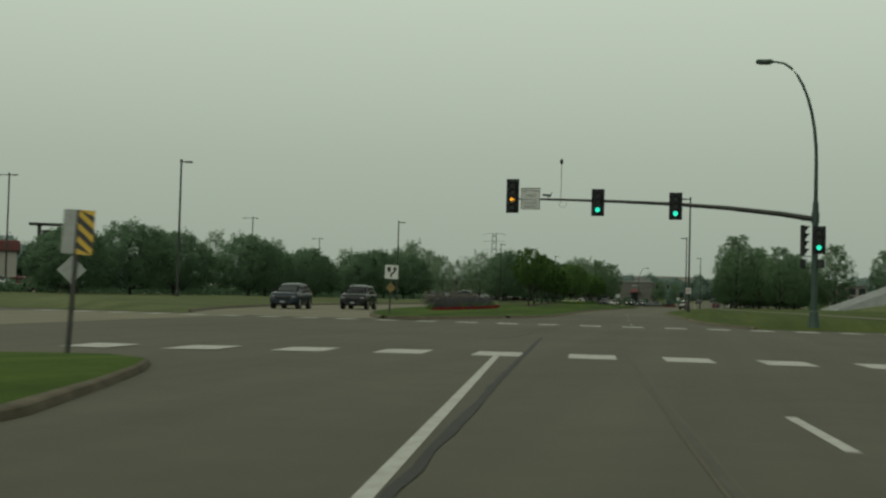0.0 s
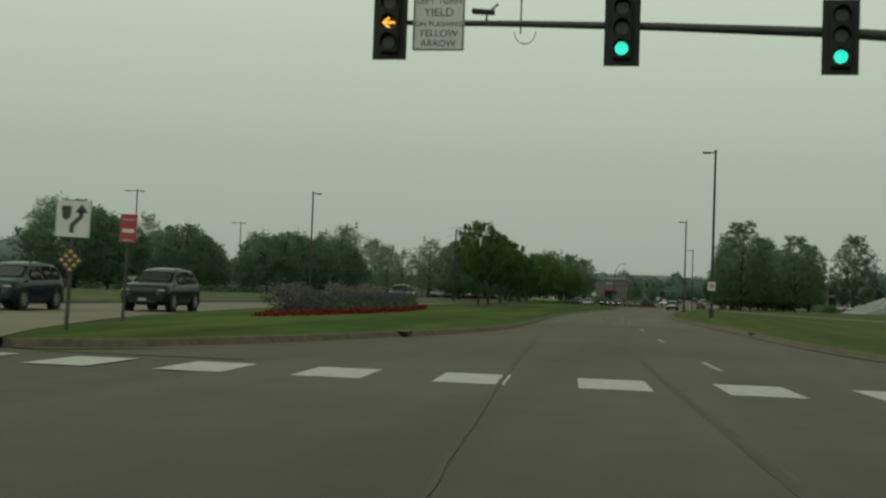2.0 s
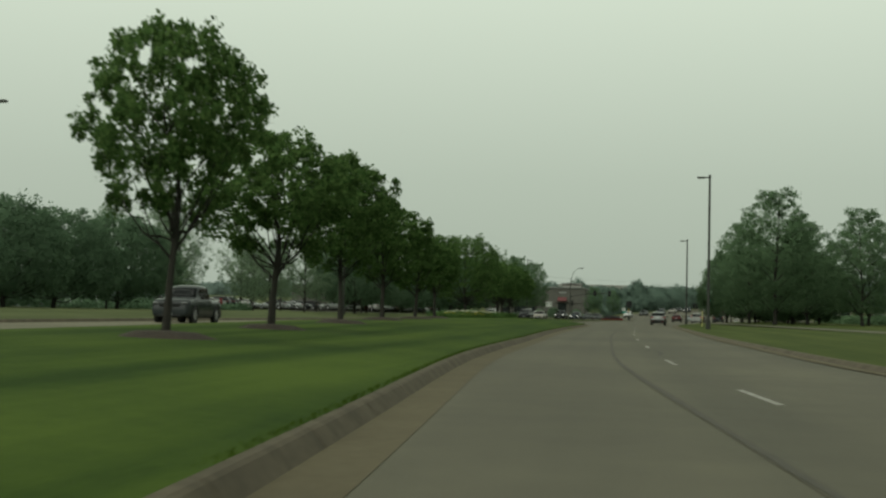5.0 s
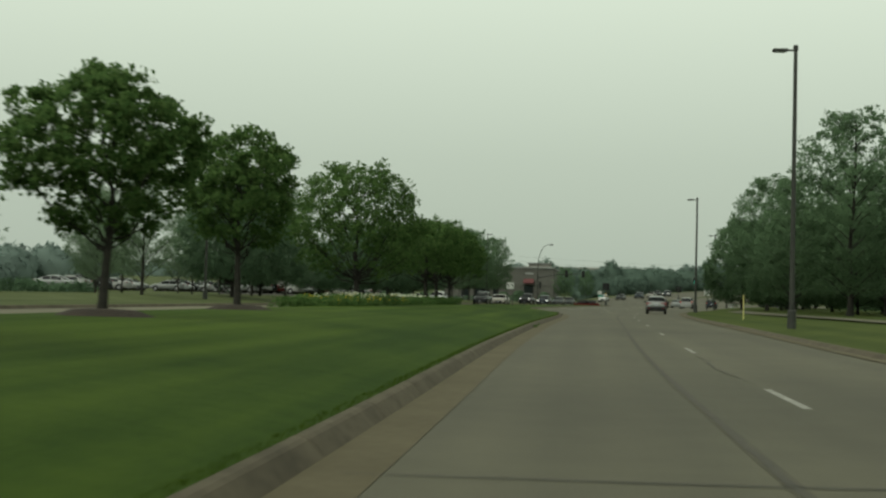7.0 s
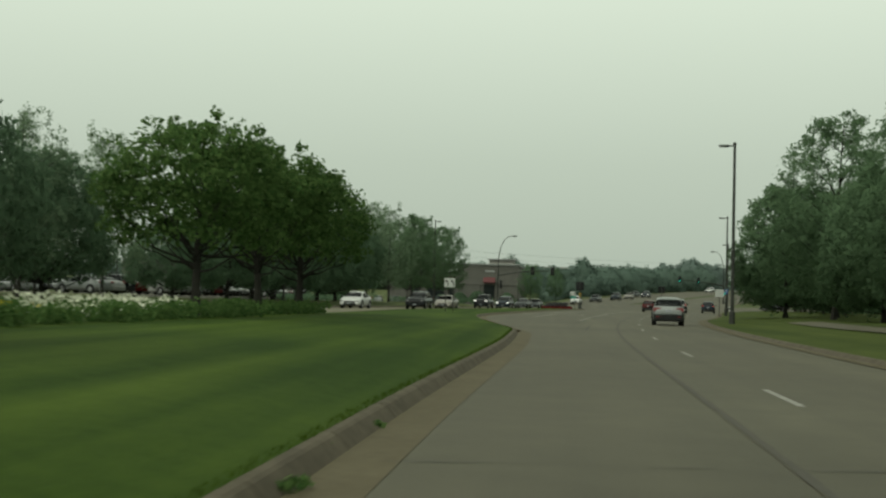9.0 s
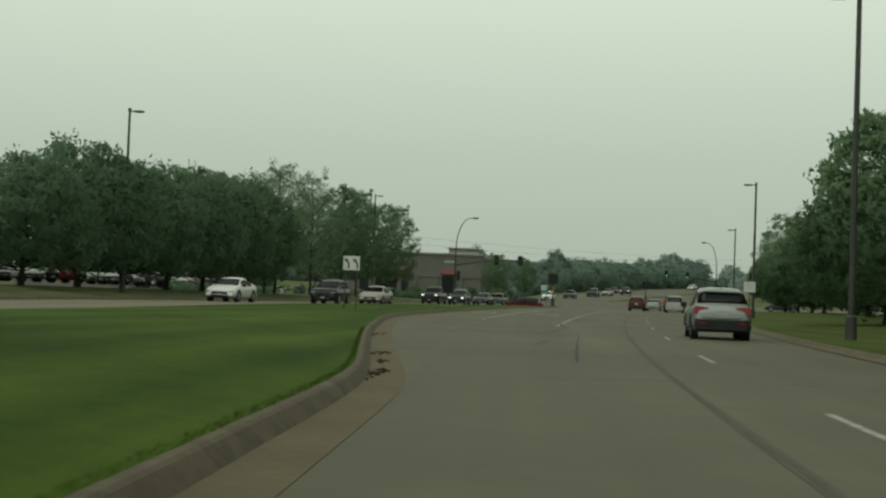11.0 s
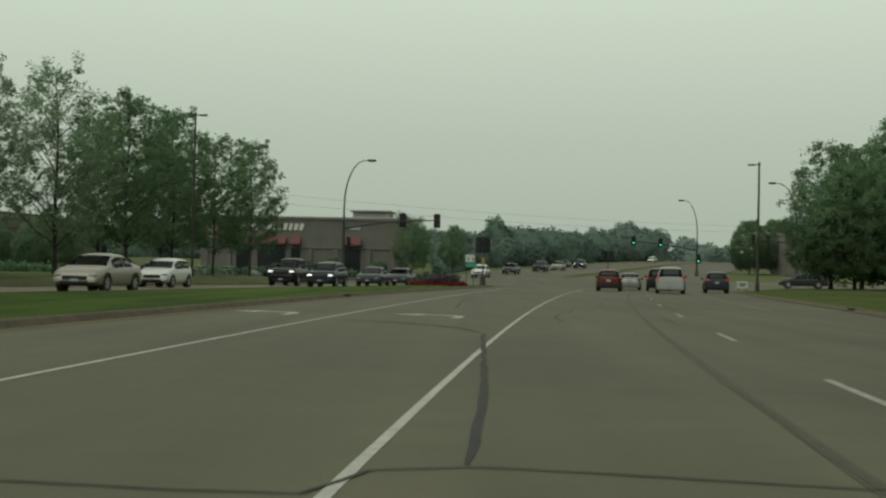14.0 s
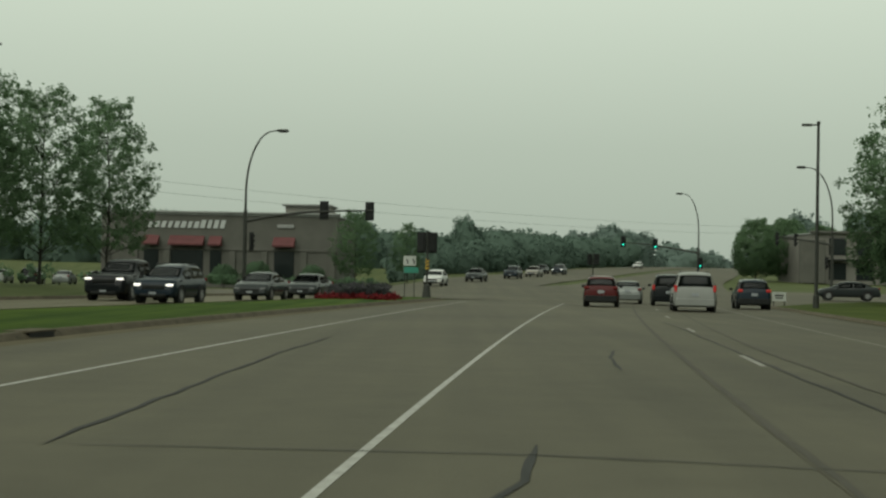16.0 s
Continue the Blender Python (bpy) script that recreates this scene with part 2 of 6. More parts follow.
ROOF = noisy("roof_membrane", (0.20, 0.21, 0.20), (0.30, 0.31, 0.30), 0.5, 12, 0.9)
AWNING = noisy("red_awning", (0.085, 0.030, 0.031), (0.13, 0.043, 0.044), 1, 20, 0.8)
SIGN_LETTER = plain("white_sign_face", (0.42, 0.44, 0.43), 0.4)
YELLOW_POST = plain("yellow_plastic", (0.52, 0.49, 0.18), 0.5)
# haze of the far woods painted into a paler base colour
FAR_WOOD = foliage("hazed_far_leaf", (0.170, 0.228, 0.200), (0.186, 0.246, 0.216), 0.4)

PAINTS = {
    "silver": plain("silver_paint", (0.165, 0.180, 0.172), 0.28, 0.3, 0.0),
    "white": plain("white_paint", (0.50, 0.51, 0.49), 0.25, 0.0, 0.0),
    "black": plain("black_paint", (0.010, 0.012, 0.013), 0.16, 0.0, 0.0, 0.15),
    "grey": plain("grey_paint", (0.026, 0.031, 0.031), 0.18, 0.0, 0.0, 0.15),
    "navy": plain("navy_paint", (0.012, 0.020, 0.028), 0.16, 0.0, 0.0, 0.15),
    "dusty_white": plain("dusty_white_paint", (0.23, 0.24, 0.225), 0.4, 0.0, 0.0, 0.4),
    "red": plain("dark_red_paint", (0.070, 0.010, 0.010), 0.2, 0.0, 0.0, 0.15),
    "beige": plain("champagne_paint", (0.22, 0.205, 0.175), 0.28, 0.2, 0.0),
}


# ---- building helpers ----
def link_mesh(name, verts, faces, mat, smooth=False):
    me = bpy.data.meshes.new(name)
    me.from_pydata(verts, [], faces)
    me.materials.append(mat)
    if smooth:
        me.polygons.foreach_set("use_smooth", [True] * len(me.polygons))
    me.update()
    return new(name, me)


def part(name, bm, mat, parent, label="", smooth=False):
    """One bmesh as one mesh object under a thing or a part."""
    me = bpy.data.meshes.new(name)
    bm.to_mesh(me)
    bm.free()
    me.materials.append(mat)
    if smooth:
        me.polygons.foreach_set("use_smooth", [True] * len(me.polygons))
    ob = new(name, me)
    ob.parent = parent
    if label:
        ob["label"] = label
    return ob


def thing(name, m, label, category, group=""):
    ob = new(name)
    ob.empty_display_size = 0.2
    ob.matrix_world = m
    return tagged(ob, label, category, group)


def add_box(bm, size, at=(0, 0, 0), bevel=0.0, rot=None):
    got = bmesh.ops.create_cube(bm, size=1.0)
    vs = got["verts"]
    m = Matrix.Translation(at) @ (rot or Matrix.Identity(4)) @ Matrix.Diagonal((*size, 1))
    bmesh.ops.transform(bm, matrix=m, verts=vs)
    if bevel:
        es = list({e for v in vs for e in v.link_edges})
        bmesh.ops.bevel(bm, geom=es, offset=bevel, segments=1, affect="EDGES")
    return bm


def box(size, at=(0, 0, 0), bevel=0.0, rot=None):
    return add_box(bmesh.new(), size, at, bevel, rot)


def add_tube(bm, pts, radii, sides=8, cap=True):
    """A tube along points, with a radius at each."""
    rings = []
    n = len(pts)
    for i, p in enumerate(pts):
        a, b = Vector(pts[max(i - 1, 0)]), Vector(pts[min(i + 1, n - 1)])
        d = (b - a).normalized()
        u = d.orthogonal().normalized() if abs(d.z) < 0.95 else Vector((1, 0, 0)) - d * d.x
        u.normalize()
        v = d.cross(u)
        r = radii[i] if hasattr(radii, "__len__") else radii
        rings.append([bm.verts.new(Vector(p) + (u * math.cos(k * 2 * math.pi / sides) + v * math.sin(k * 2 * math.pi / sides)) * r) for k in range(sides)])
    for ra, rb in zip(rings, rings[1:]):
        for k in range(sides):
            bm.faces.new((ra[k], ra[(k + 1) % sides], rb[(k + 1) % sides], rb[k]))
    if cap:
        bm.faces.new(rings[0][::-1])
        bm.faces.new(rings[-1])
    return bm


def tube(pts, radii, sides=8, cap=True):
    return add_tube(bmesh.new(), pts, radii, sides, cap)


def flat(poly, thick, at=(0, 0, 0)):
    """A plate in the xz plane, front at -y, with thickness."""
    bm = bmesh.new()
    f = [bm.verts.new((x + at[0], at[1], z + at[2])) for x, z in poly]
    b = [bm.verts.new((x + at[0], at[1] + thick, z + at[2])) for x, z in poly]
    bm.faces.new(f)
    bm.faces.new(b[::-1])
    for i in range(len(poly)):
        j = (i + 1) % len(poly)
        bm.faces.new((f[j], f[i], b[i], b[j]))
    bmesh.ops.recalc_face_normals(bm, faces=bm.faces)
    return bm


def rect(w, h, x=0.0, z=0.0):
    return [(x - w / 2, z - h / 2), (x + w / 2, z - h / 2), (x + w / 2, z + h / 2), (x - w / 2, z + h / 2)]


def disc(r, x=0.0, z=0.0, n=20):
    return [(x + r * math.cos(k * 2 * math.pi / n), z + r * math.sin(k * 2 * math.pi / n)) for k in range(n)]


def lerp_table(table, y):
    """A smooth curve through (y, value) rows."""
    if y <= table[0][0]:
        return table[0][1]
    if y >= table[-1][0]:
        return table[-1][1]
    n = len(table)
    i = max(k for k in range(n - 1) if table[k][0] <= y)
    (a, va), (b, vb) = table[i], table[i + 1]

    def slope(k):
        lo, hi = table[max(k - 1, 0)], table[min(k + 1, n - 1)]
        return (hi[1] - lo[1]) / (hi[0] - lo[0])

    h = b - a
    s = (y - a) / h
    return (2 * s ** 3 - 3 * s * s + 1) * va + (s ** 3 - 2 * s * s + s) * h * slope(i) + (3 * s * s - 2 * s ** 3) * vb + (s ** 3 - s * s) * h * slope(i + 1)


# ---- the road's line ----
# the road beyond the second junction swings to the right and climbs
BEND = [(440, 0), (460, 0.6), (480, 1.7), (502, 3.5), (527, 5.9), (555, 8.4), (580, 10.7), (612, 13.8), (642, 17.4), (670, 22.6), (700, 30), (740, 40.5), (785, 52.5)]
RISE = [(404, 0), (412, 0.10), (424, 0.36), (440, 0.74), (462, 1.16), (488, 1.66), (527, 2.55), (600, 4.25), (662, 5.60), (720, 6.75), (785, 7.5)]


def lane_line(y):
    """x of the broken line between the two through lanes."""
    def q(v):
        base = (((-1.06665867e-09 * v + 9.59982103e-07) * v + 4.92913967e-05) * v - 8.7748725e-02) * v + 4.57568754
        return base + 0.17 * math.exp(-((v - 93) / 17) ** 2) - 0.30 * math.exp(-((v - 134) / 14) ** 2) + 0.58 * math.exp(-((v - 205) / 34) ** 2)
    if y > 430:
        return q(430) + (y - 430) * 0.149 + lerp_table(BEND, y) + max(0.0, y - 785) * 0.27
    if y < -40:
        return q(-40) + (y + 40) * -0.0885
    return q(y)


def heading(y):
    return math.atan2(lane_line(y + 1) - lane_line(y - 1), 2)


def at_road(off, y, z=0.0, turn=0.0):
    """A pose beside the road: metres right of the lane line, with +y along the road."""
    return Matrix.Translation((lane_line(y) + off, y, z)) @ Matrix.Rotation(-heading(y) + turn, 4, "Z")


MEDIAN_EDGE = [(60.5, -11.6), (62, -10.3), (65, -9.1), (69, -7.95), (72.5, -7.2), (79, -5.85), (88, -4.95), (104, -4.6), (130, -4.45), (160, -4.36), (182, -4.6), (205, -4.85), (226, -4.75), (236, -4.95), (243, -5.28), (250, -6.25), (259.5, -7.73), (271, -9.43), (285, -11.28), (299, -12.2), (313, -12.5), (330, -12.9), (345, -13.3), (400, -13.6)]
OPP_NEAR = [(60.5, -11.75), (62, -12.2), (66, -13.1), (76, -14.8), (97, -16.3), (130, -16.2), (230, -16.2), (262, -16.3), (294, -18.0), (330, -18.9), (355, -18.9), (400, -17.2)]
RIGHT_EDGE = [(56, 6.5), (72, 4.4), (90, 4.1), (225, 4.1), (285, 4.6), (315, 6.6), (340, 7.4), (400, 7.6)]
OPP_RISE = [(60, 0.0), (110, 0.16), (240, 0.18), (300, 0.2), (350, 0.06), (400, 0.0)]
CROWN = [(60, 0.16), (70, 0.28), (110, 0.42), (138, 0.50), (158, 0.62), (230, 0.62), (270, 0.40), (310, 0.22), (400, 0.16)]


def strip(name, mat, lo, hi, y0, y1, step, z=0.0, across=1, kind="structure", label="", category="", smooth=True):
    """A sheet between two offsets from the lane line. z: a number or a function of (s across, y)."""
    n = max(1, int(round((y1 - y0) / step)))
    vs, fs = [], []
    for i in range(n + 1):
        y = y0 + (y1 - y0) * i / n
        a = lo(y) if callable(lo) else lo
        b = hi(y) if callable(hi) else hi
        for k in range(across + 1):
            s = k / across
            vs.append((lane_line(y) + a + (b - a) * s, y, z(s, y) if callable(z) else z))
    for i in range(n):
        for k in range(across):
            p = i * (across + 1) + k
            fs.append((p, p + 1, p + across + 2, p + across + 1))
    return tagged(link_mesh(name, vs, fs, mat, smooth), label, category, "", kind)


def climb(x, y):
    """The rise of the land and the road beyond the second junction; it is level before the shops."""
    side = max(0.0, min(1.0, (x + 14) / 12))
    return lerp_table(RISE, y) * max(side, min(1.0, max(0.0, (y - 500) / 40)))


def median_edge(y):
    return lerp_table(MEDIAN_EDGE, y)


def opp_near(y):
    return lerp_table(OPP_NEAR, y)


def right_edge(y):
    return lerp_table(RIGHT_EDGE, y)


def opp_rise(y):
    return lerp_table(OPP_RISE, y)


# ---- ground, roads, kerbs ----
g = 3000.0
sheet_x = [-g, -14, -11, -8, -5, -2, g]
sheet_y = [-g, 403.9] + [404.0 + 8 * k for k in range(0, 49)] + [g]
tagged(link_mesh("ground", [(x, y, climb(x, y) - (0.018 if y < 404 else 0.06)) for y in sheet_y for x in sheet_x], [(7 * k + i, 7 * k + i + 1, 7 * k + i + 8, 7 * k + i + 7) for k in range(len(sheet_y) - 1) for i in range(6)], GRASS_DRY, True), "wide grassland rising gently towards the far woods", "ground", "", "structure")
strip("road_start", DARKER_ASPHALT, lambda y: median_edge(y) + 0.67, lambda y: right_edge(y) - 0.5, 60, 104, 2.0, 0.0, label="darker asphalt just past the junction", category="road")
strip("road", ASPHALT, lambda y: median_edge(y) + 0.67, lambda y: right_edge(y) - 0.5, 104, 404, 2.0, 0.0, label="worn grey-brown asphalt carriageway with sealed cracks", category="road")
strip("road_south", DARKER_ASPHALT, lambda y: -7.4 if y > 5 else -6.6, 8.4, -60, 60, 2.0, 0.0, label="worn asphalt carriageway before the first junction", category="road")
strip("road_north", ASPHALT, lambda y: -13.0 + 4.6 * min(1, max(0, (y - 440) / 15)), 7.6, 404, 900, 8.0, lambda s, y: climb(0, y) + 0.012 + 0.033 * min(1.0, (y - 404) / 16), label="asphalt carriageway beyond the second junction", category="road")
strip("opposing_road", PALE_ROAD, lambda y: opp_near(y) - 9.6, opp_near, 60, 404, 4.0, lambda s, y: opp_rise(y) + 0.004, label="two-lane asphalt carriageway for oncoming traffic", category="road")
strip("opposing_road_south", PALE_ROAD, -28.0, -18.5, -60, 60, 4.0, -0.004, label="asphalt carriageway for oncoming traffic", category="road")
strip("opposing_road_north", ASPHALT, -27.6, -11.2, 404, 900, 8.0, lambda s, y: climb(lane_line(y) - 27.6 + 16.4 * s, y) + 0.03, 14, label="asphalt carriageway for oncoming traffic", category="road")
tagged(link_mesh("cross_street", [(-220, 2, -0.010), (160, 2, -0.010), (160, 63, -0.010), (-220, 63, -0.010)], [(0, 1, 2, 3)], DARKER_ASPHALT), "wide asphalt cross street", "road", "", "structure")
strip("cross_street_north", ASPHALT, -160.0, 180.0, 404, 444, 8.0, lambda s, y: climb(lane_line(y) - 160 + 340 * s, y) + 0.004, 170, label="asphalt cross street at the second junction", category="road")


def kerb(name, edge, y0, y1, inward, zf, label, seg=3.0, low=1.0):
    """A row of concrete kerb stones with narrow joints; inward: -1 grass lies to the left, 1 to the right."""
    top = tagged(new(name), label, "kerb", "", "structure")
    n = max(1, int((y1 - y0) / seg))
    for i in range(n):
        a, b = y0 + (y1 - y0) * i / n + 0.012, y0 + (y1 - y0) * (i + 1) / n - 0.012
        vs, fs = [], []
        cuts = [a, (a + b) / 2, b]
        for y in cuts:
            x = lane_line(y) + edge(y)
            z0 = zf(y)
            for dx, dz in ((-0.20, -0.12), (-0.19, 0.010), (-0.125, 0.085), (-0.085, 0.128), (-0.05, 0.146), (0.02, 0.152), (0.03, -0.12)):
                vs.append((x + inward * dx, y, z0 + dz * low))
        for j in range(2):
            for k in range(6):
                p = j * 7 + k
                q = (p, p + 1, p + 8, p + 7)
                fs.append(q if inward > 0 else q[::-1])
        fs += [tuple(range(7)) if inward < 0 else tuple(range(7))[::-1], tuple(range(14, 21))[::-1] if inward < 0 else tuple(range(14, 21))]
        st = link_mesh("kerb_stone", vs, fs, CONCRETE)
        st.parent = top
    return top


def zero(y):
    return 0.0


kerb("median_kerb", median_edge, 60.5, 400, -1, zero, "pale brown concrete kerb along the median")
kerb("right_kerb", right_edge, 62, 400, 1, zero, "concrete kerb along the outer verge", 4.0, 0.66)
kerb("opposing_kerb", opp_near, 60.5, 400, 1, opp_rise, "concrete kerb beside the oncoming carriageway", 8.0)
kerb("opposing_outer_kerb", lambda y: opp_near(y) - 9.6, 62, 400, -1, opp_rise, "concrete kerb at the outer edge of the oncoming lanes", 8.0)
strip("median_gutter", GUTTER, lambda y: median_edge(y) + 0.16, lambda y: median_edge(y) + 0.68, 60.5, 400, 2.0, lambda s, y: 0.010 - 0.005 * s, label="brown concrete gutter beside the median kerb", category="gutter")
strip("right_gutter", GUTTER, lambda y: right_edge(y) - 0.6, lambda y: right_edge(y) - 0.16, 62, 400, 2.0, lambda s, y: 0.018 - 0.014 * s, label="concrete gutter beside the outer kerb", category="gutter")


def median_z(s, y):
    # s: 0 at the oncoming side, 1 at the near kerb
    lo, hi, c = opp_rise(y) + 0.13, 0.145, lerp_table(CROWN, y)
    base = lo + (hi - lo) * s
    return base + max(0.0, c - (lo + hi) / 2) * math.sin(math.pi * min(1, max(0, s))) ** 0.75


def ends(y):
    return max(0.0, min(1.0, (y - 62) / 5)) * max(0.0, min(1.0, (402 - y) / 5))


strip("median_grass", GRASS, lambda y: opp_near(y) + 0.015, lambda y: median_edge(y) - 0.015, 60.5, 400, 1.5, median_z, 14, label="mown green lawn on the crowned median", category="lawn")
strip("right_verge", GRASS_VERGE, lambda y: right_edge(y) + 0.015, lambda y: right_edge(y) + 60, 62, 402, 3.0, lambda s, y: (0.095 + 0.345 * min(1, s * 14) + 0.5 * s) * ends(y), 20, label="mown roadside grass verge", category="lawn")
strip("left_verge", GRASS_DRY, -46.0, lambda y: opp_near(y) - 9.6, 62, 402, 4.0, lambda s, y: opp_rise(y) + (0.10 + 0.45 * min(1, (1 - s) * 4)) * ends(y), 12, label="dull grass verge beyond the oncoming lanes", category="lawn")


PATH_OFF = [(66, 8.5), (120, 8.2), (160, 6.2), (245, 3.4), (262, 3.3)]


def verge_z(off):
    return 0.095 + 0.345 * min(1, off / 60 * 14) + 0.5 * off / 60


strip("footpath", LOT, lambda y: right_edge(y) + lerp_table(PATH_OFF, y), lambda y: right_edge(y) + lerp_table(PATH_OFF, y) + 1.8, 67, 262, 3.0, lambda s, y: 0.02 + verge_z(lerp_table(PATH_OFF, y) + 1.8 * s), 3, label="narrow asphalt footpath along the outer verge", category="footpath")


def median_nose(name, pts, z, label):
    """A kerbed grass tip of a median."""
    n = len(pts)
    cx, cy = sum(p[0] for p in pts) / n, sum(p[1] for p in pts) / n
    top = tagged(new(name), label, "median", "", "structure")
    vs, fs = [], []
    for k, (r, h) in enumerate(((1.0, -0.1), (0.995, 0.012), (0.987, 0.075), (0.978, 0.090))):
        vs += [(cx + (x - cx) * r, cy + (y - cy) * r, h) for x, y in pts]
    inner = []
    for x, y in pts:
        d = math.hypot(x - cx, y - cy)
        inner.append((cx + (x - cx) * (1 - 0.25 / d), cy + (y - cy) * (1 - 0.20 / d), 0.094))
    vs += inner
    for k in range(4):
        for i in range(n):
            j = (i + 1) % n
            fs.append((k * n + i, k * n + j, (k + 1) * n + j, (k + 1) * n + i))
    ob = link_mesh("kerb", vs, fs, CONCRETE)
    ob.parent = top
    gv = [(x, y, 0.09) for x, y, _ in inner] + [(cx + (x - cx) * 0.6, cy + (y - cy) * 0.6, 0.11 + z) for x, y, _ in inner] + [(cx, cy, 0.11 + z * 1.3)]
    gf = [(i, (i + 1) % n, n + (i + 1) % n, n + i) for i in range(n)] + [(n + i, n + (i + 1) % n, 2 * n) for i in range(n)]
    gr = link_mesh("grass", gv, gf, GRASS, True)
    gr.parent = top
    return top


median_nose("median_tip_south", [(-2.85, 9.2), (-3.75, 12.7), (-4.55, 15.5), (-5.2, 17.3), (-6.2, 18.2), (-7.4, 17.8), (-9.5, 16.2), (-14, 10), (-14, -20), (-1.2, -20), (-2.0, 2)], 0.1, "kerbed grass tip of the median before the junction")

# ---- road markings and sealed cracks ----
def marking(name, lo, hi, y0, y1, z=0.004, mat=PAINT, step=1.5, label="white painted line", category="road marking"):
    return strip(name, mat, lo, hi, y0, y1, step, z, label=label, category=category)


def zebra(y0, y1, first, count, shear, label, bow=0.0):
    top = tagged(new("crosswalk"), label, "crosswalk", "", "structure")
    for k in range(count):
        x = first + 1.829 * k
        a, b = (-bow * min(0.0, max(-8.0, x + w)) ** 2 for w in (0.0, 0.914))
        vs = [(x + shear, y0 + a, 0.005), (x + shear + 0.914, y0 + b, 0.005), (x + 0.914, y1 + b, 0.005), (x, y1 + a, 0.005)]
        ob = link_mesh("painted_block", vs, [(0, 1, 2, 3)], PAINT)
        ob.parent = top
    return top


zebra(24.0, 26.0, 0.05 - 1.829 * 5, 16, 0.16, "white block crosswalk over the near approach", 0.035)
zebra(56.77, 58.93, -2.613 - 1.829 * 14, 22, 0.16, "white block crosswalk at the far side of the junction")
strip("turn_lane_line", PAINT, lambda y: 0.87 - 0.111 * (y - 5.34) - lane_line(y), lambda y: 0.99 - 0.111 * (y - 5.34) - lane_line(y), -30, 23.9, 1.5, 0.004, label="solid white lane line", category="road marking")
for k in range(-3, 1):
    marking("lane_dash", -0.06, 0.06, 9.2 + 15.24 * k, 12.3 + 15.24 * k, label="short white lane dash")
for y in (66, 81.25, 96.5, 111.7, 124.3, 136.8, 151.4, 165.6, 180.8, 196.1, 211.3, 226.5, 240.9, 255.3, 269.6, 284.8, 297, 309, 323, 338, 353, 368, 383):
    marking("lane_dash", -0.052, 0.052, y - 3.2, y, mat=PAINT_MID, label="short white lane dash")
strip("bay_line", PAINT, lambda y: -3.94 - 0.0135 * (y - 288), lambda y: -3.86 - 0.0135 * (y - 288), 280.0, 396, 2.0, 0.004, label="solid white line of the turning bay", category="road marking")
strip("inner_bay_line", PAINT, lambda y: -8.12 - (y - 297) * 0.033, lambda y: -8.03 - (y - 297) * 0.033, 290.5, 396, 2.0, 0.004, label="solid white line between the turning lanes", category="road marking")
marking("right_bay_line", 3.63, 3.73, 330, 396, mat=PAINT_WORN, label="solid white line of the right-turn lane")
for k in range(16):
    yy = 448 + 15.24 * k
    marking("lane_dash", -0.06, 0.06, yy, yy + 3.1, lambda s, y: climb(0, y) + 0.051, label="short white lane dash")


def ribbon(name, pts, w, mat, z, label, category):
    vs, fs = [], []
    for i, (x, y) in enumerate(pts):
        a, b = pts[max(i - 1, 0)], pts[min(i + 1, len(pts) - 1)]
        d = Vector((b[0] - a[0], b[1] - a[1])).normalized()
        ww = w * (0.75 + 0.5 * noise.noise((x * 0.7, y * 0.7, 3.1)) + 0.25)
        ww *= min(1.0, 0.3 + 0.35 * min(i, len(pts) - 1 - i))
        vs += [(x - d.y * ww / 2, y + d.x * ww / 2, z), (x + d.y * ww / 2, y - d.x * ww / 2, z)]
    fs = [(2 * i, 2 * i + 1, 2 * i + 3, 2 * i + 2) for i in range(len(pts) - 1)]
    ob = link_mesh(name, vs, fs, mat)
    return tagged(ob, label, category, "", "structure")


def crack(pts, w=0.12, wob=0.05, mat=TAR):
    out = []
    for (x0, y0), (x1, y1) in zip(pts, pts[1:]):
        n = max(2, int(math.hypot(x1 - x0, y1 - y0) / 0.45))
        for i in range(n):
            s = i / n
            x, y = x0 + (x1 - x0) * s, y0 + (y1 - y0) * s
            out.append((x + wob * noise.noise((x * 1.1, y * 1.1, 0.3)), y + wob * noise.noise((x * 1.1, y * 1.1, 7.3))))
    out.append(pts[-1])
    ribbon("crack_seal", out, w, mat, 0.0075, "dark tar seal along a pavement crack", "crack")


ribbon("seam_stain", [(lane_line(y) - 1.15, y) for y in range(-10, 402, 4)], 0.13, STAIN, 0.0045, "faint dark stain along the lane joint", "stain")
crack([(lane_line(y) - 1.15, y) for y in range(-10, 402, 6)], 0.070, 0.02, SEAM)
crack([(lane_line(y) - 3.02 - 0.006 * y, y) for y in range(-8, 38, 5)], 0.085, 0.03)
crack([(lane_line(y) - 3.02 - 0.006 * y, y) for y in range(42, 79, 6)], 0.055, 0.03, SEAM)
crack([(-2.9, 34.0), (-2.6, 37.0), (-2.68, 42.3), (-2.05, 42.6)], 0.075, 0.05)
crack([(-9.5, 37.7), (-5, 37.9), (-2.3, 38.0), (-1.0, 38.3)], 0.050)
crack([(-10.4, 266.6), (-6.3, 268.9), (-5.92, 269.6), (-5.5, 274), (-5.15, 277.5), (-5.2, 281), (-5.12, 285), (-5.05, 288)], 0.081, 0.06)
crack([(-5.85, 250.0), (-5.73, 253.3), (-5.57, 257), (-5.43, 260.7)], 0.062, 0.04)
crack([(-5.43, 260.7), (-5.25, 264.0), (-5.05, 268.7)], 0.035, 0.03)
crack([(-9.75, 256.9), (-9.3, 257.12), (-6.5, 258.0)], 0.028, 0.03)
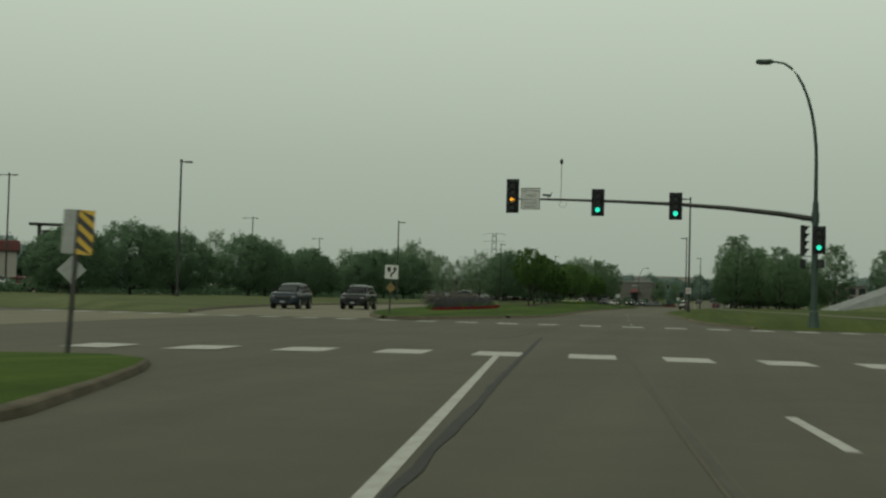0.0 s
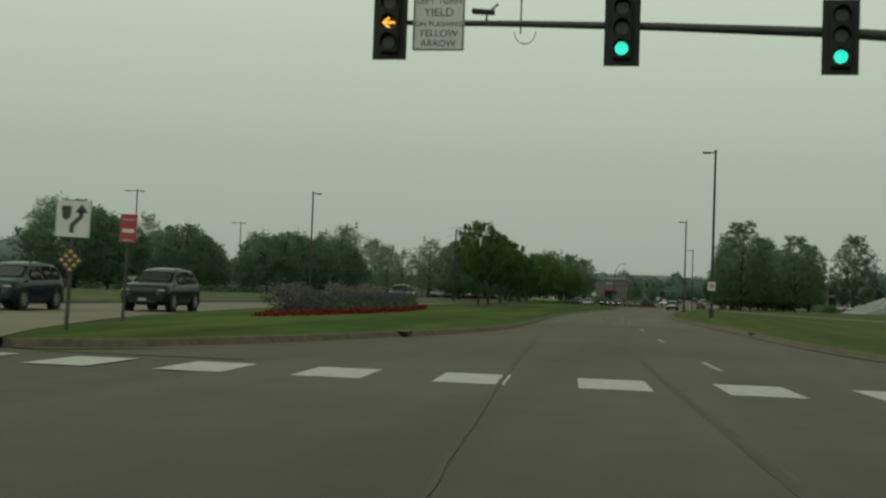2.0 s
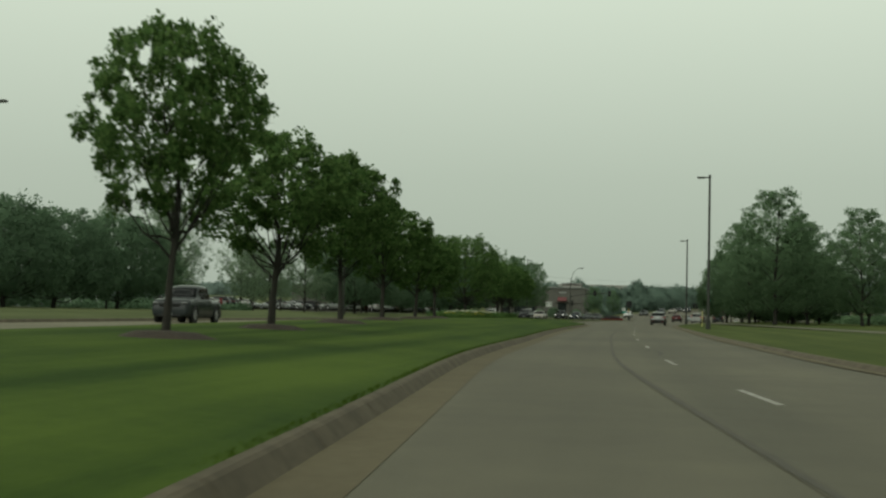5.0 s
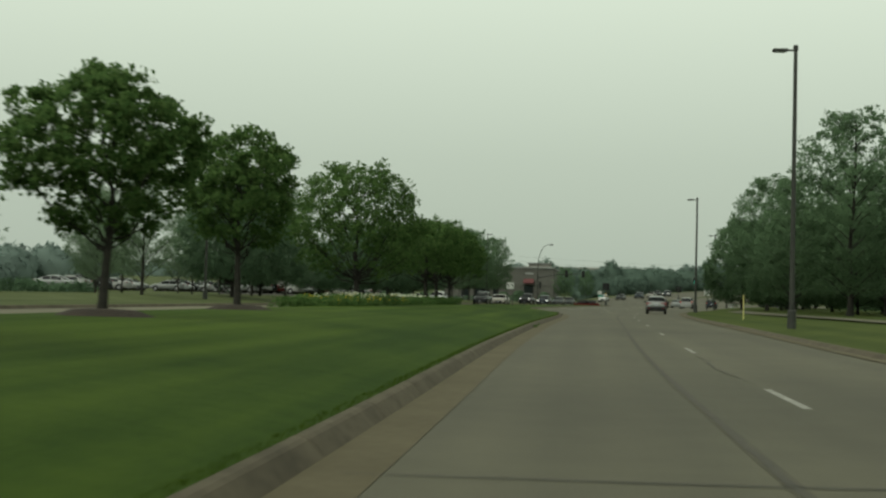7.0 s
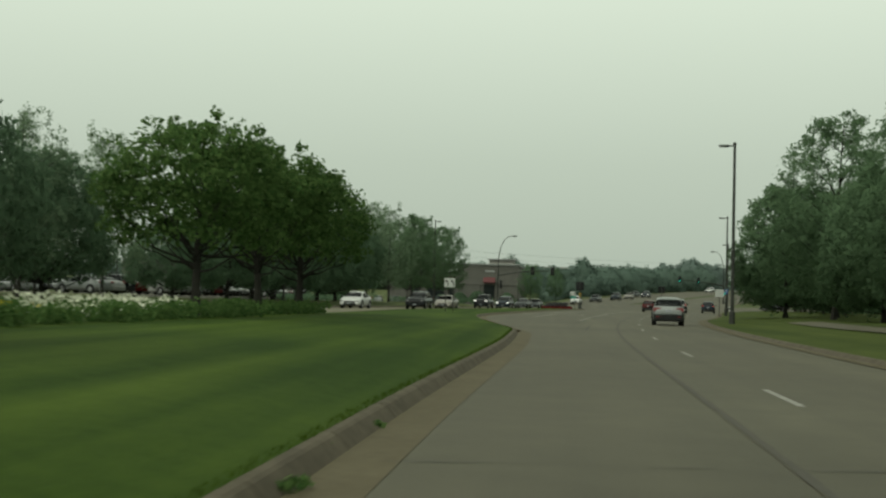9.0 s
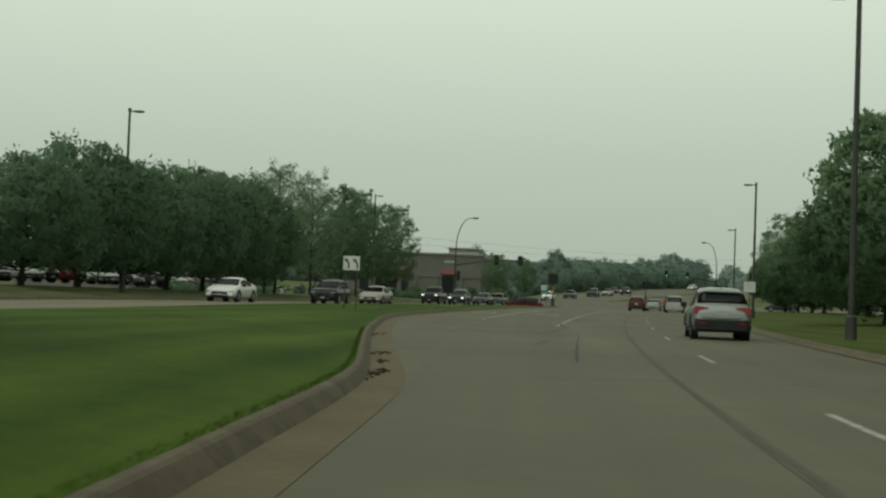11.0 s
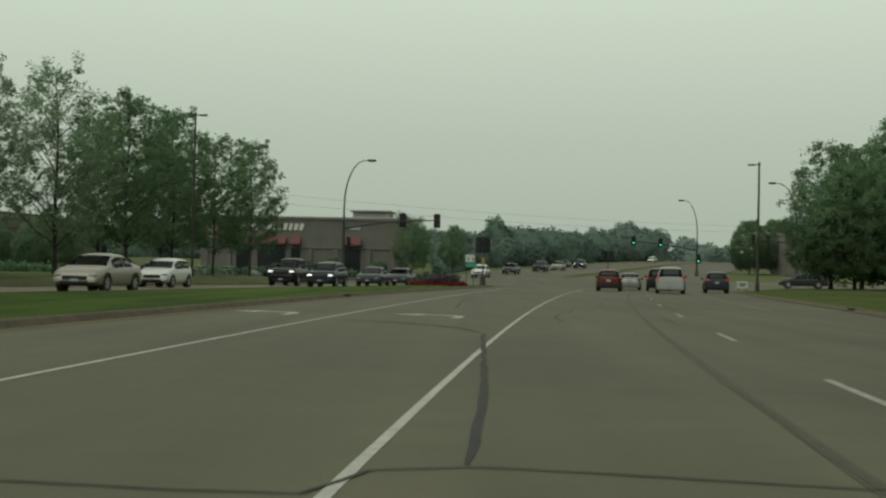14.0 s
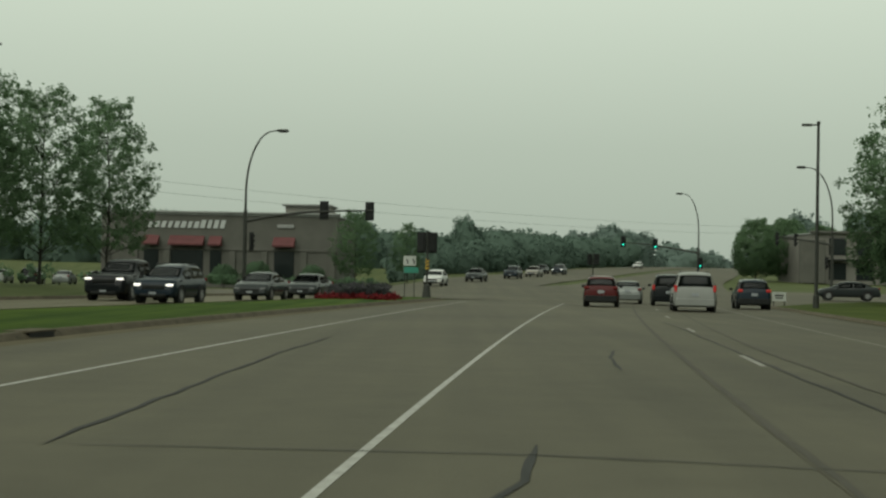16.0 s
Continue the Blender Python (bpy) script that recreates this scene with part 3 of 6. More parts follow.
crack([(-9.78, 256.84), (-9.5, 256.72), (-9.15, 256.72)], 0.06, 0.04)
crack([(-6.5, 258.0), (-6.35, 259.4), (-6.1, 261.8), (-5.9, 262.0)], 0.075, 0.04)
crack([(-6.5, 258.0), (-6.05, 257.4)], 0.035, 0.03)
crack([(-4.19, 289.8), (-4.04, 294.5), (-3.9, 306.4)], 0.075, 0.03)
crack([(-10.5, 289.6), (-5.6, 288.7), (-5.0, 288.7), (-4.7, 289.5), (-4.1, 289.7), (-2.0, 289.2), (3.2, 288.6)], 0.035, 0.04)
crack([(-7.5, 312.6), (-5.9, 311.4), (-4.85, 309.9), (-4.3, 308.7), (-3.92, 306.8)], 0.095, 0.03)
crack([(-4.8, 310.0), (-3.4, 311.1), (-1.0, 311.9)], 0.022, 0.03)
crack([(-1.94, 313.0), (-1.96, 316.0), (-1.85, 318.2), (-1.5, 320.7), (-1.15, 322.0), (-0.95, 323.9)], 0.065, 0.04)
crack([(-4.86, 323.4), (-0.9, 323.3), (1.3, 322.8), (7.4, 322.4)], 0.030)
crack([(-4.56, 323.4), (-4.47, 329), (-4.35, 336), (-4.05, 342)], 0.060)
crack([(1.5, 339.0), (1.12, 336.2), (0.88, 333)], 0.055)
crack([(2.76, 326.9), (3.3, 333), (4.0, 340.7), (4.9, 350), (5.65, 359)], 0.045)
crack([(3.53, 329.5), (4.3, 338), (5.2, 346), (6.2, 354), (8.6, 372), (10.6, 388)], 0.055, 0.05, SEAM)
crack([(1.2, 320.2), (0.84, 316.1), (0.66, 313.4)], 0.045)
crack([(0.4, 312.3), (1.3, 312.3), (3.5, 312.4)], 0.03)
crack([(-9.05, 155.9), (-6.2, 156.0), (-1.5, 156.5)], 0.036)
crack([(-8.95, 190.55), (-8.2, 190.7)], 0.05)
crack([(-7.5, 190.7), (-6.4, 190.9)], 0.032, 0.03, SEAM)
crack([(-5.3, 190.9), (-1.2, 191.4)], 0.040)
crack([(-8.7, 201.05), (-7.9, 201.2)], 0.045)
crack([(-7.9, 201.2), (-6.75, 201.25)], 0.022, 0.03, SEAM)
crack([(-6.75, 201.2), (-6.2, 201.3)], 0.040)
crack([(-5.6, 201.3), (-4.6, 201.5), (-1.0, 201.9)], 0.045)
crack([(-6.1, 192.8), (-6.05, 191.6), (-6.0, 190.7), (-6.05, 189.9), (-5.8, 189.0), (-5.75, 188.0)], 0.05, 0.12, SEAM)
crack([(-8.7, 245.1), (-3.0, 245.6), (0.2, 246)], 0.036)
crack([(-9.5, 220), (-4.0, 220.4), (-0.6, 221)], 0.036)
crack([(-8.9, 128), (-4.4, 128.4), (-0.2, 129)], 0.036)
crack([(-8.4, 104), (-3.0, 104.5), (1.2, 104.8)], 0.036)
crack([(-5.0, 168), (-5.1, 171), (-4.9, 173.5), (-4.95, 176)], 0.04, 0.08, SEAM)
crack([(-4.9, 140), (-4.6, 142.5), (-4.9, 146)], 0.059, 0.2)
crack([(-8.95, 190.6), (-8.3, 190.9), (-7.9, 190.7)], 0.09, 0.15, SEAM)
crack([(-7.0, 194.9), (-6.6, 195.1)], 0.10, 0.1, SEAM)
crack([(-8.1, 124.1), (-7.5, 124.0)], 0.08, 0.1, SEAM)


def turn_arrow(x, y, ang):
    """A white left-turn arrow with a bent shaft."""
    top = tagged(new("turn_arrow"), "white painted left-turn arrow on asphalt", "road marking", "", "structure")
    m = Matrix.Translation((x, y, 0.005)) @ Matrix.Rotation(ang, 4, "Z")
    outer = [(0.62, -1.5)] + [(0.62 - 0.9 * (1 - math.cos(a)), -0.3 + 1.1 * math.sin(a)) for a in [i * math.pi / 14 for i in range(8)]] + [(-0.55, 0.85)]
    inner = [(0.40, -1.5)] + [(0.40 - 0.72 * (1 - math.cos(a)), -0.35 + 0.75 * math.sin(a)) for a in [i * math.pi / 14 for i in range(8)]] + [(-0.55, 0.38)]
    vs = [m @ Vector((a, b, 0)) for a, b in outer] + [m @ Vector((a, b, 0)) for a, b in inner]
    n = len(outer)
    ob = link_mesh("shaft", [tuple(v) for v in vs], [(i, n + i, n + i + 1, i + 1) for i in range(n - 1)], PAINT)
    ob.parent = top
    hv = [m @ Vector(p) for p in ((-0.55, 1.25, 0), (-1.35, 0.62, 0), (-0.55, 0.02, 0))]
    hd = link_mesh("arrow_head", [tuple(v) for v in hv], [(0, 1, 2)], PAINT)
    hd.parent = top
    return top


for ax in (-4.85, -9.0):
    turn_arrow(ax, 316.3, -0.09)


def drain(off, y, side):
    """A storm inlet: a solid black box painted as the shaded slot, under a concrete cover."""
    top = thing("storm_drain", at_road(off, y, 0.0), "dark storm drain inlet set in the concrete kerb", "drain", "storm drains")
    h = 1.0 if side < 0 else 0.66
    part("opening_shade", box((0.26, 1.15, 0.12 * h), (0.05 * side, 0, 0.07 * h), 0.01), BLACK, top)
    part("cover", box((0.50, 1.35, 0.045), (0.165 * side, 0, 0.14 * h), 0.012), CONCRETE, top)


for off, y, side in ((median_edge(74.2) + 0.1, 74.2, -1), (median_edge(338.9) + 0.1, 338.9, -1), (right_edge(92) - 0.1, 92, 1), (right_edge(333) - 0.1, 333.5, 1)):
    drain(off, y, side)


# ---- trees ----
def leaf_quads(rng, centres, radii, per, size, flat_z=0.75, three=False):
    """Small bent leaves in clumps; returns vertices and faces."""
    n = len(centres) * per
    c = np.repeat(np.array(centres), per, 0)
    r = np.repeat(np.array(radii), per)[:, None]
    d = rng.normal(size=(n, 3))
    d /= np.linalg.norm(d, axis=1)[:, None]
    p = c + d * r * (rng.random((n, 1)) ** 0.45) * np.array([1, 1, flat_z])
    a = rng.normal(size=(n, 3))
    a /= np.linalg.norm(a, axis=1)[:, None]
    b = np.cross(a, rng.normal(size=(n, 3)))
    b /= np.linalg.norm(b, axis=1)[:, None]
    s = size * (0.6 + 0.8 * rng.random((n, 1)))
    if three:
        v = np.stack([p - a * s * 0.6, p + b * s * 0.5, p + a * s * 0.65], 1).reshape(-1, 3)
        return v, np.arange(3 * n).reshape(n, 3)
    v = np.stack([p - a * s * 0.5, p + b * s * 0.33, p + a * s * 0.55, p - b * s * 0.33], 1).reshape(-1, 3)
    f = np.arange(4 * n).reshape(n, 4)
    return v, f


def soft_leaves(name, v, f, mat, centre, keep):
    """Leaves as one mesh, turned outwards and shaded softly as parts of a crown; keep: each leaf's own share."""
    k = f.shape[1]
    q = v.reshape(-1, k, 3)
    geo = np.cross(q[:, 1] - q[:, 0], q[:, 2] - q[:, 0])
    geo /= np.linalg.norm(geo, axis=1)[:, None] + 1e-9
    mid = q.mean(1)
    out = mid - (centre if np.ndim(centre) == 2 else np.array(centre))
    out /= np.linalg.norm(out, axis=1)[:, None] + 1e-9
    turn = (geo * out).sum(1) < 0
    q[turn] = q[turn][:, ::-1]
    geo[turn] *= -1
    nrm = geo * keep + out * (1 - keep)
    nrm /= np.linalg.norm(nrm, axis=1)[:, None] + 1e-9
    ob = link_mesh(name, q.reshape(-1, 3).tolist(), f.tolist(), mat, True)
    ob.data.normals_split_custom_set_from_vertices(np.repeat(nrm, k, 0).tolist())
    return ob


PROFILES = {
    "round": lambda u: math.sin(math.pi * (0.13 + 0.77 * u)) ** 0.72,
    "dome": lambda u: math.sin(math.pi * (0.26 + 0.62 * u)) ** 0.55,
    "wide": lambda u: (1 - 0.22 * u) * math.sin(math.pi * (0.20 + 0.72 * u)) ** 0.55,
    "tall": lambda u: (math.sin(math.pi * (0.15 + 0.79 * u)) ** 0.6) * (1.0 - 0.16 * u),
}


def tree_thing(name, m, label, category, group, seed, height, width, trunk_h, limbs, twigs, per, leaf, size, trunk_r, clump_r=0.3, profile="round", leader=0.5, rise=0.8, ragged=0.16, shell=300, near=False, bark=BARK):
    """A trunk with a leader; limbs climb from it to an uneven rim, and twigs on them carry clumps of leaves."""
    rng = np.random.default_rng(seed)
    top = thing(name, m, label, category, group)
    ch = height - trunk_h
    girth = PROFILES[profile]

    def rim(ang, u):
        c, q = math.cos(ang), math.sin(ang)
        lump = 1.7 * noise.noise((c * 1.5 + seed * 3.7, q * 1.5, u * 2.6)) + 1.0 * noise.noise((c * 3.6 + seed, q * 3.6, u * 6.5))
        return width / 2 * girth(min(1.0, max(0.0, u))) * (1 + ragged * lump)

    bm = bmesh.new()
    lean = 0.06 * rng.normal(size=2)
    lead = [np.array((0.0, 0.0, -0.08)), np.array((lean[0] * 0.3, lean[1] * 0.3, trunk_h * 0.4)), np.array((lean[0], lean[1], trunk_h))]
    girths = [trunk_r * 1.5, trunk_r * 1.02, trunk_r * 0.9]
    for i in range(1, 5):
        lead.append(np.array((lean[0] + 0.05 * width * rng.normal() * i / 8, lean[1] + 0.05 * width * rng.normal() * i / 8, trunk_h + ch * leader * i / 4)))
        girths.append(trunk_r * (0.9 - 0.19 * i))
    add_tube(bm, [tuple(p) for p in lead], girths, 9 if near else 6, False)

    def on_lead(z):
        for a, b in zip(lead, lead[1:]):
            if z <= b[2]:
                return a + (b - a) * max(0.0, (z - a[2]) / (b[2] - a[2]))
        return lead[-1]

    tips, radii = [], []
    for k in range(limbs):
        u = 0.03 + 0.93 * ((k + rng.random()) / limbs) ** 0.85
        ang = k * 2.39996 + rng.normal() * 0.25
        r = rim(ang, u) * (0.62 + 0.30 * rng.random()) * (1.0 if u < 0.8 else math.sqrt(rng.random()))
        end = np.array((r * math.cos(ang), r * math.sin(ang), trunk_h + ch * u))
        zs = max(trunk_h * (0.62 + 0.28 * rng.random()), min(end[2] - rise * r * (0.8 + 0.5 * rng.random()), trunk_h + ch * leader * 0.97))
        start = on_lead(zs)
        d = end - start
        thick = trunk_r * (0.30 + 0.16 * rng.random()) * (1.0 - 0.45 * u)
        pts, rr = [], []
        n = 5 if near else 3
        for i in range(n + 1):
            q = i / n
            bow = math.sin(math.pi * q) * 0.10 * (math.hypot(d[0], d[1]))
            pts.append(start + d * q + np.array((0, 0, -bow if profile != "tall" else bow * 0.6)) + rng.normal(size=3) * 0.012 * width * (0 < i < n))
            rr.append(thick * (1 - 0.8 * q))
        add_tube(bm, [tuple(p) for p in pts], rr, 5 if near else 4, False)
        dn = d / (np.linalg.norm(d) + 1e-6)
        count = max(3, int(twigs * (0.55 + 0.55 * np.linalg.norm(d) / (0.5 * width))))
        for j in range(count):
            q = 0.28 + 0.72 * (j + rng.random()) / count
            fi = min(n - 1, int(q * n))
            base = pts[fi] + (pts[fi + 1] - pts[fi]) * (q * n - fi)
            out = np.array((math.cos(ang), math.sin(ang), 0.25))
            way = dn * 0.5 + out * 0.35 + rng.normal(size=3) * np.array((0.8, 0.8, 0.6))
            way /= np.linalg.norm(way)
            tip = base + way * width * (0.09 + 0.09 * rng.random()) * (1.1 - 0.35 * q)
            ut = (tip[2] - trunk_h) / ch
            if ut < -0.02 or ut > 1.02:
                continue
            lim = rim(math.atan2(tip[1], tip[0]), ut) / (math.hypot(tip[0], tip[1]) + 1e-6)
            if lim < 1.0:
                tip[:2] *= max(0.35, lim)
            if near or j % 2 == 0:
                add_tube(bm, [tuple(base), tuple(tip)], [thick * 0.25, thick * 0.07], 4 if near else 3, False)
            if near and ut < 0.30 and rng.random() < 0.65:
                continue  # bare twigs under the crown
            for w in (1.0, 0.5):
                tips.append(base + (tip - base) * w + rng.normal(size=3) * 0.10)
                radii.append(clump_r * (0.55 + 0.75 * rng.random()))
    while shell > 0:
        u, ang = rng.random(), rng.random() * 2 * math.pi
        if rng.random() > girth(u) + 0.1 or (near and u < 0.30 and rng.random() < 0.6):
            continue
        shell -= 1
        r = rim(ang, u) * (0.76 + 0.22 * rng.random()) * (1.0 if u < 0.86 else rng.random() ** 0.5)
        tips.append(np.array((r * math.cos(ang), r * math.sin(ang), trunk_h + ch * (0.02 + 0.95 * u))))
        radii.append(clump_r * (0.6 + 0.7 * rng.random()))
    part("trunk", bm, bark, top, "", True)
    v, f = leaf_quads(rng, tips, radii, per, size, 0.8, not near)
    ob = soft_leaves("crown", v, f, leaf, (0, 0, trunk_h + ch * 0.40), 0.38 if near else 0.14)
    ob.parent = top
    return top


def spot(x, y, z, s=1.0, turn=0.0, sz=None):
    return Matrix.Translation((x, y, z)) @ Matrix.Rotation(turn, 4, "Z") @ Matrix.Diagonal((s, s, sz or s, 1))


def plant_rows(first, places):
    """Copies of a tree, each turned and scaled in its own way."""
    for i, (x, y, z, s) in enumerate(places):
        copy_thing(first, spot(x, y, z, s, 1.9 * i + 0.7, s * (0.94 + 0.05 * (i % 4))))


# street trees on the median
g_med = "young street trees on the median"
lab_med = "young maple with thin trunk and open green crown"
MAPLES = [(-13.7, 128.0, 0.46), (-14.4, 138.0, 0.49), (-14.8, 148.6, 0.56), (-15.26, 159.2, 0.61), (-15.55, 170.2, 0.60), (-16.1, 181.5, 0.59)]
med = [tree_thing("street_tree", spot(*MAPLES[i], 1, r), lab_med, "tree", g_med, sd, ht, w, th, lm, 4, pr, LEAF_A, 0.112, 0.078, 0.24, "round", 0.42, 1.35, 0.24, sh, True)
       for i, r, sd, w, ht, th, lm, sh, pr in ((1, 0.4, 3, 4.35, 4.95, 1.9, 28, 220, 40), (3, 1.2, 8, 3.45, 4.95, 1.75, 28, 250, 42), (5, 2.1, 16, 3.12, 4.72, 1.75, 28, 200, 34))]
for k, (i, j, sc, up) in enumerate(((0, 0, 0.78, 1.13), (2, 1, 0.94, 1.12), (4, 1, 0.92, 0.89))):
    copy_thing(med[j], spot(*MAPLES[i], sc, 3.7 * k + 1, up))
lab_loc = "spreading honey locust with dark limbs and green crown"
loc = [tree_thing("locust_tree", spot(x, y, z, 1, r), lab_loc, "tree", "spreading trees by the flower bed", sd, h, w, th, lm, tw, 25, LEAF_A, 0.125, 0.105, 0.30, "dome", ld, 1.35, rg, sh, True)
       for x, y, z, r, sd, h, w, th, lm, tw, ld, rg, sh in ((-16.85, 204.2, 0.56, 0.3, 21, 6.1, 6.1, 1.5, 40, 6, 0.7, 0.13, 400), (-16.1, 223.2, 0.58, 1.0, 27, 4.85, 4.8, 1.8, 32, 4, 0.45, 0.12, 380))]
copy_thing(loc[1], spot(-16.35, 231.5, 0.58, 1.06, 2.2))
copy_thing(loc[1], spot(-16.1, 237.0, 0.54, 1.02, 4.2))

# dense dark trees beyond the oncoming lanes
g_left = "dense trees beyond the oncoming lanes"
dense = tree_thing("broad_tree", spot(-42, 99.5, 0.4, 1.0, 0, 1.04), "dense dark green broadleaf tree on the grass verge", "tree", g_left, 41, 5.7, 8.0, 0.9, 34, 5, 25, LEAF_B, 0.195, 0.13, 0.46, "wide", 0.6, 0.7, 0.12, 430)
plant_rows(dense, [(-42, 108.5, 0.4, 1.02), (-43, 91, 0.4, 0.88), (-42, 128, 0.5, 1.02), (-42.5, 135, 0.5, 0.86), (-42, 148, 0.5, 1.02), (-43, 155, 0.5, 0.88), (-42, 173.5, 0.5, 1.0), (-42.5, 182.5, 0.5, 1.06), (-43, 191, 0.5, 1.22), (-42, 200, 0.5, 1.2), (-66, 133, 0.4, 1.0), (-42.5, 404, 0.4, 0.8), (-50, 410, 0.3, 0.85), (-25.2, 456.5, 0.0, 0.42), (-21.6, 456, 0.0, 0.46), (-15.7, 456, 0.0, 0.40), (-28.8, 457, 0.0, 0.36),
                   (-34.5, 286, 0.7, 0.96), (-33, 296, 0.7, 1.12), (-33, 305, 0.7, 1.33), (-33, 314, 0.7, 1.46), (-32.5, 323, 0.7, 1.50), (-32, 332, 0.6, 1.54), (-31.5, 341, 0.6, 1.52)])
copy_thing(dense, spot(-33.5, 247, 0.5, 1.12, 2.0, 1.55))
copy_thing(dense, spot(-35, 262, 0.5, 1.05, 4.0, 1.4))
# trees farther back, leaf colour paled to stand in for haze
g_pale = "pale airy trees behind the verge"
pale = tree_thing("tall_tree", spot(-27.5, 358, 0.5), "tall airy grey-green tree with upright limbs", "tree", g_pale, 52, 12.2, 8.0, 2.1, 40, 6, 20, LEAF_P, 0.17, 0.13, 0.42, "tall", 0.92, 0.9, 0.18, 150)
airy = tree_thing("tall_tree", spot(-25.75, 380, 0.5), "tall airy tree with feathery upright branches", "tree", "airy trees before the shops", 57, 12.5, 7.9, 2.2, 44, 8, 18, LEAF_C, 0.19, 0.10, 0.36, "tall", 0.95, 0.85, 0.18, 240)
plant_rows(airy, [(-11.2, 455, 0.2, 0.71), (-6.2, 472, 0.9, 0.58), (-24.4, 389, 0.5, 0.88), (-22.95, 398, 0.5, 0.88), (-25.5, 366, 0.5, 1.0), (-29.5, 374, 0.5, 0.92), (-28.4, 388, 0.5, 0.84)])
plant_rows(pale, [(-30.5, 350, 0.5, 1.0), (-28.6, 345, 0.5, 0.98),
                  (-44, 214, 0.5, 0.74), (-46, 226, 0.5, 0.78), (-41, 240, 0.5, 0.66), (-46, 252, 0.5, 0.72), (-41, 262, 0.6, 0.60), (-44, 203, 0.5, 0.62), (-35.5, 232, 0.5, 0.78), (-49, 122, 0.5, 0.55), (-50, 140, 0.5, 0.58), (-49, 158, 0.5, 0.55), (-50, 175, 0.5, 0.6), (-49, 192, 0.5, 0.62), (-35, 259, 0.5, 0.80), (-35, 272, 0.6, 0.8), (-50, 236, 0.5, 0.80), (-40, 274, 0.6, 0.62), (-52, 268, 0.6, 0.8), (-55, 284, 0.6, 0.8),
                  (-58, 470, 0.0, 0.8), (-66, 450, 0.0, 0.9), (-49, 300, 0.6, 0.75), (-60, 320, 0.6, 0.8)])
# trees on the outer verge
g_right = "trees on the outer verge"
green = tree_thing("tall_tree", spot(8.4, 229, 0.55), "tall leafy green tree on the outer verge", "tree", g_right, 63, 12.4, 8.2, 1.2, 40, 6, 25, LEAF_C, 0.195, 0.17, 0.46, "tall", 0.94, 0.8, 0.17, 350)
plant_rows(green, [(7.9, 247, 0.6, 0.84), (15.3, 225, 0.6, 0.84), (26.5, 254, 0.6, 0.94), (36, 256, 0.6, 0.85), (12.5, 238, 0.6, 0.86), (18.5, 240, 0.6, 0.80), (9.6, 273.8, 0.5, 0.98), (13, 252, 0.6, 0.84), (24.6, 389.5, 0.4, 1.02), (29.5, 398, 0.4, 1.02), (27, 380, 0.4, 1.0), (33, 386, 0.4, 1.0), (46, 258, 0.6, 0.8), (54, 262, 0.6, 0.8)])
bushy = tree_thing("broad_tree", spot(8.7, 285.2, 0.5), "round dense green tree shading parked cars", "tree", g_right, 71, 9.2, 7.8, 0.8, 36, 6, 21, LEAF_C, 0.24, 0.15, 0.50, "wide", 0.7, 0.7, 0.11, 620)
plant_rows(bushy, [(10.2, 264, 0.5, 0.96), (13.4, 291, 0.5, 0.98), (14.4, 268, 0.5, 1.0), (15.4, 301, 0.5, 1.02), (17.5, 311, 0.5, 1.06), (20.5, 322, 0.5, 1.10), (18.5, 282, 0.5, 1.0), (23, 333, 0.5, 1.10), (11.8, 244, 0.55, 0.80), (16.5, 258, 0.5, 0.86), (23.6, 347, 0.5, 1.30), (26.5, 358, 0.5, 1.32), (28.5, 371, 0.5, 1.12), (25.2, 385, 0.4, 1.08), (29.6, 391, 0.4, 1.10), (34.5, 396, 0.4, 1.05), (48.4, 512, 2.3, 1.07), (55.5, 518, 2.4, 0.93), (42.5, 506, 2.2, 0.93)])


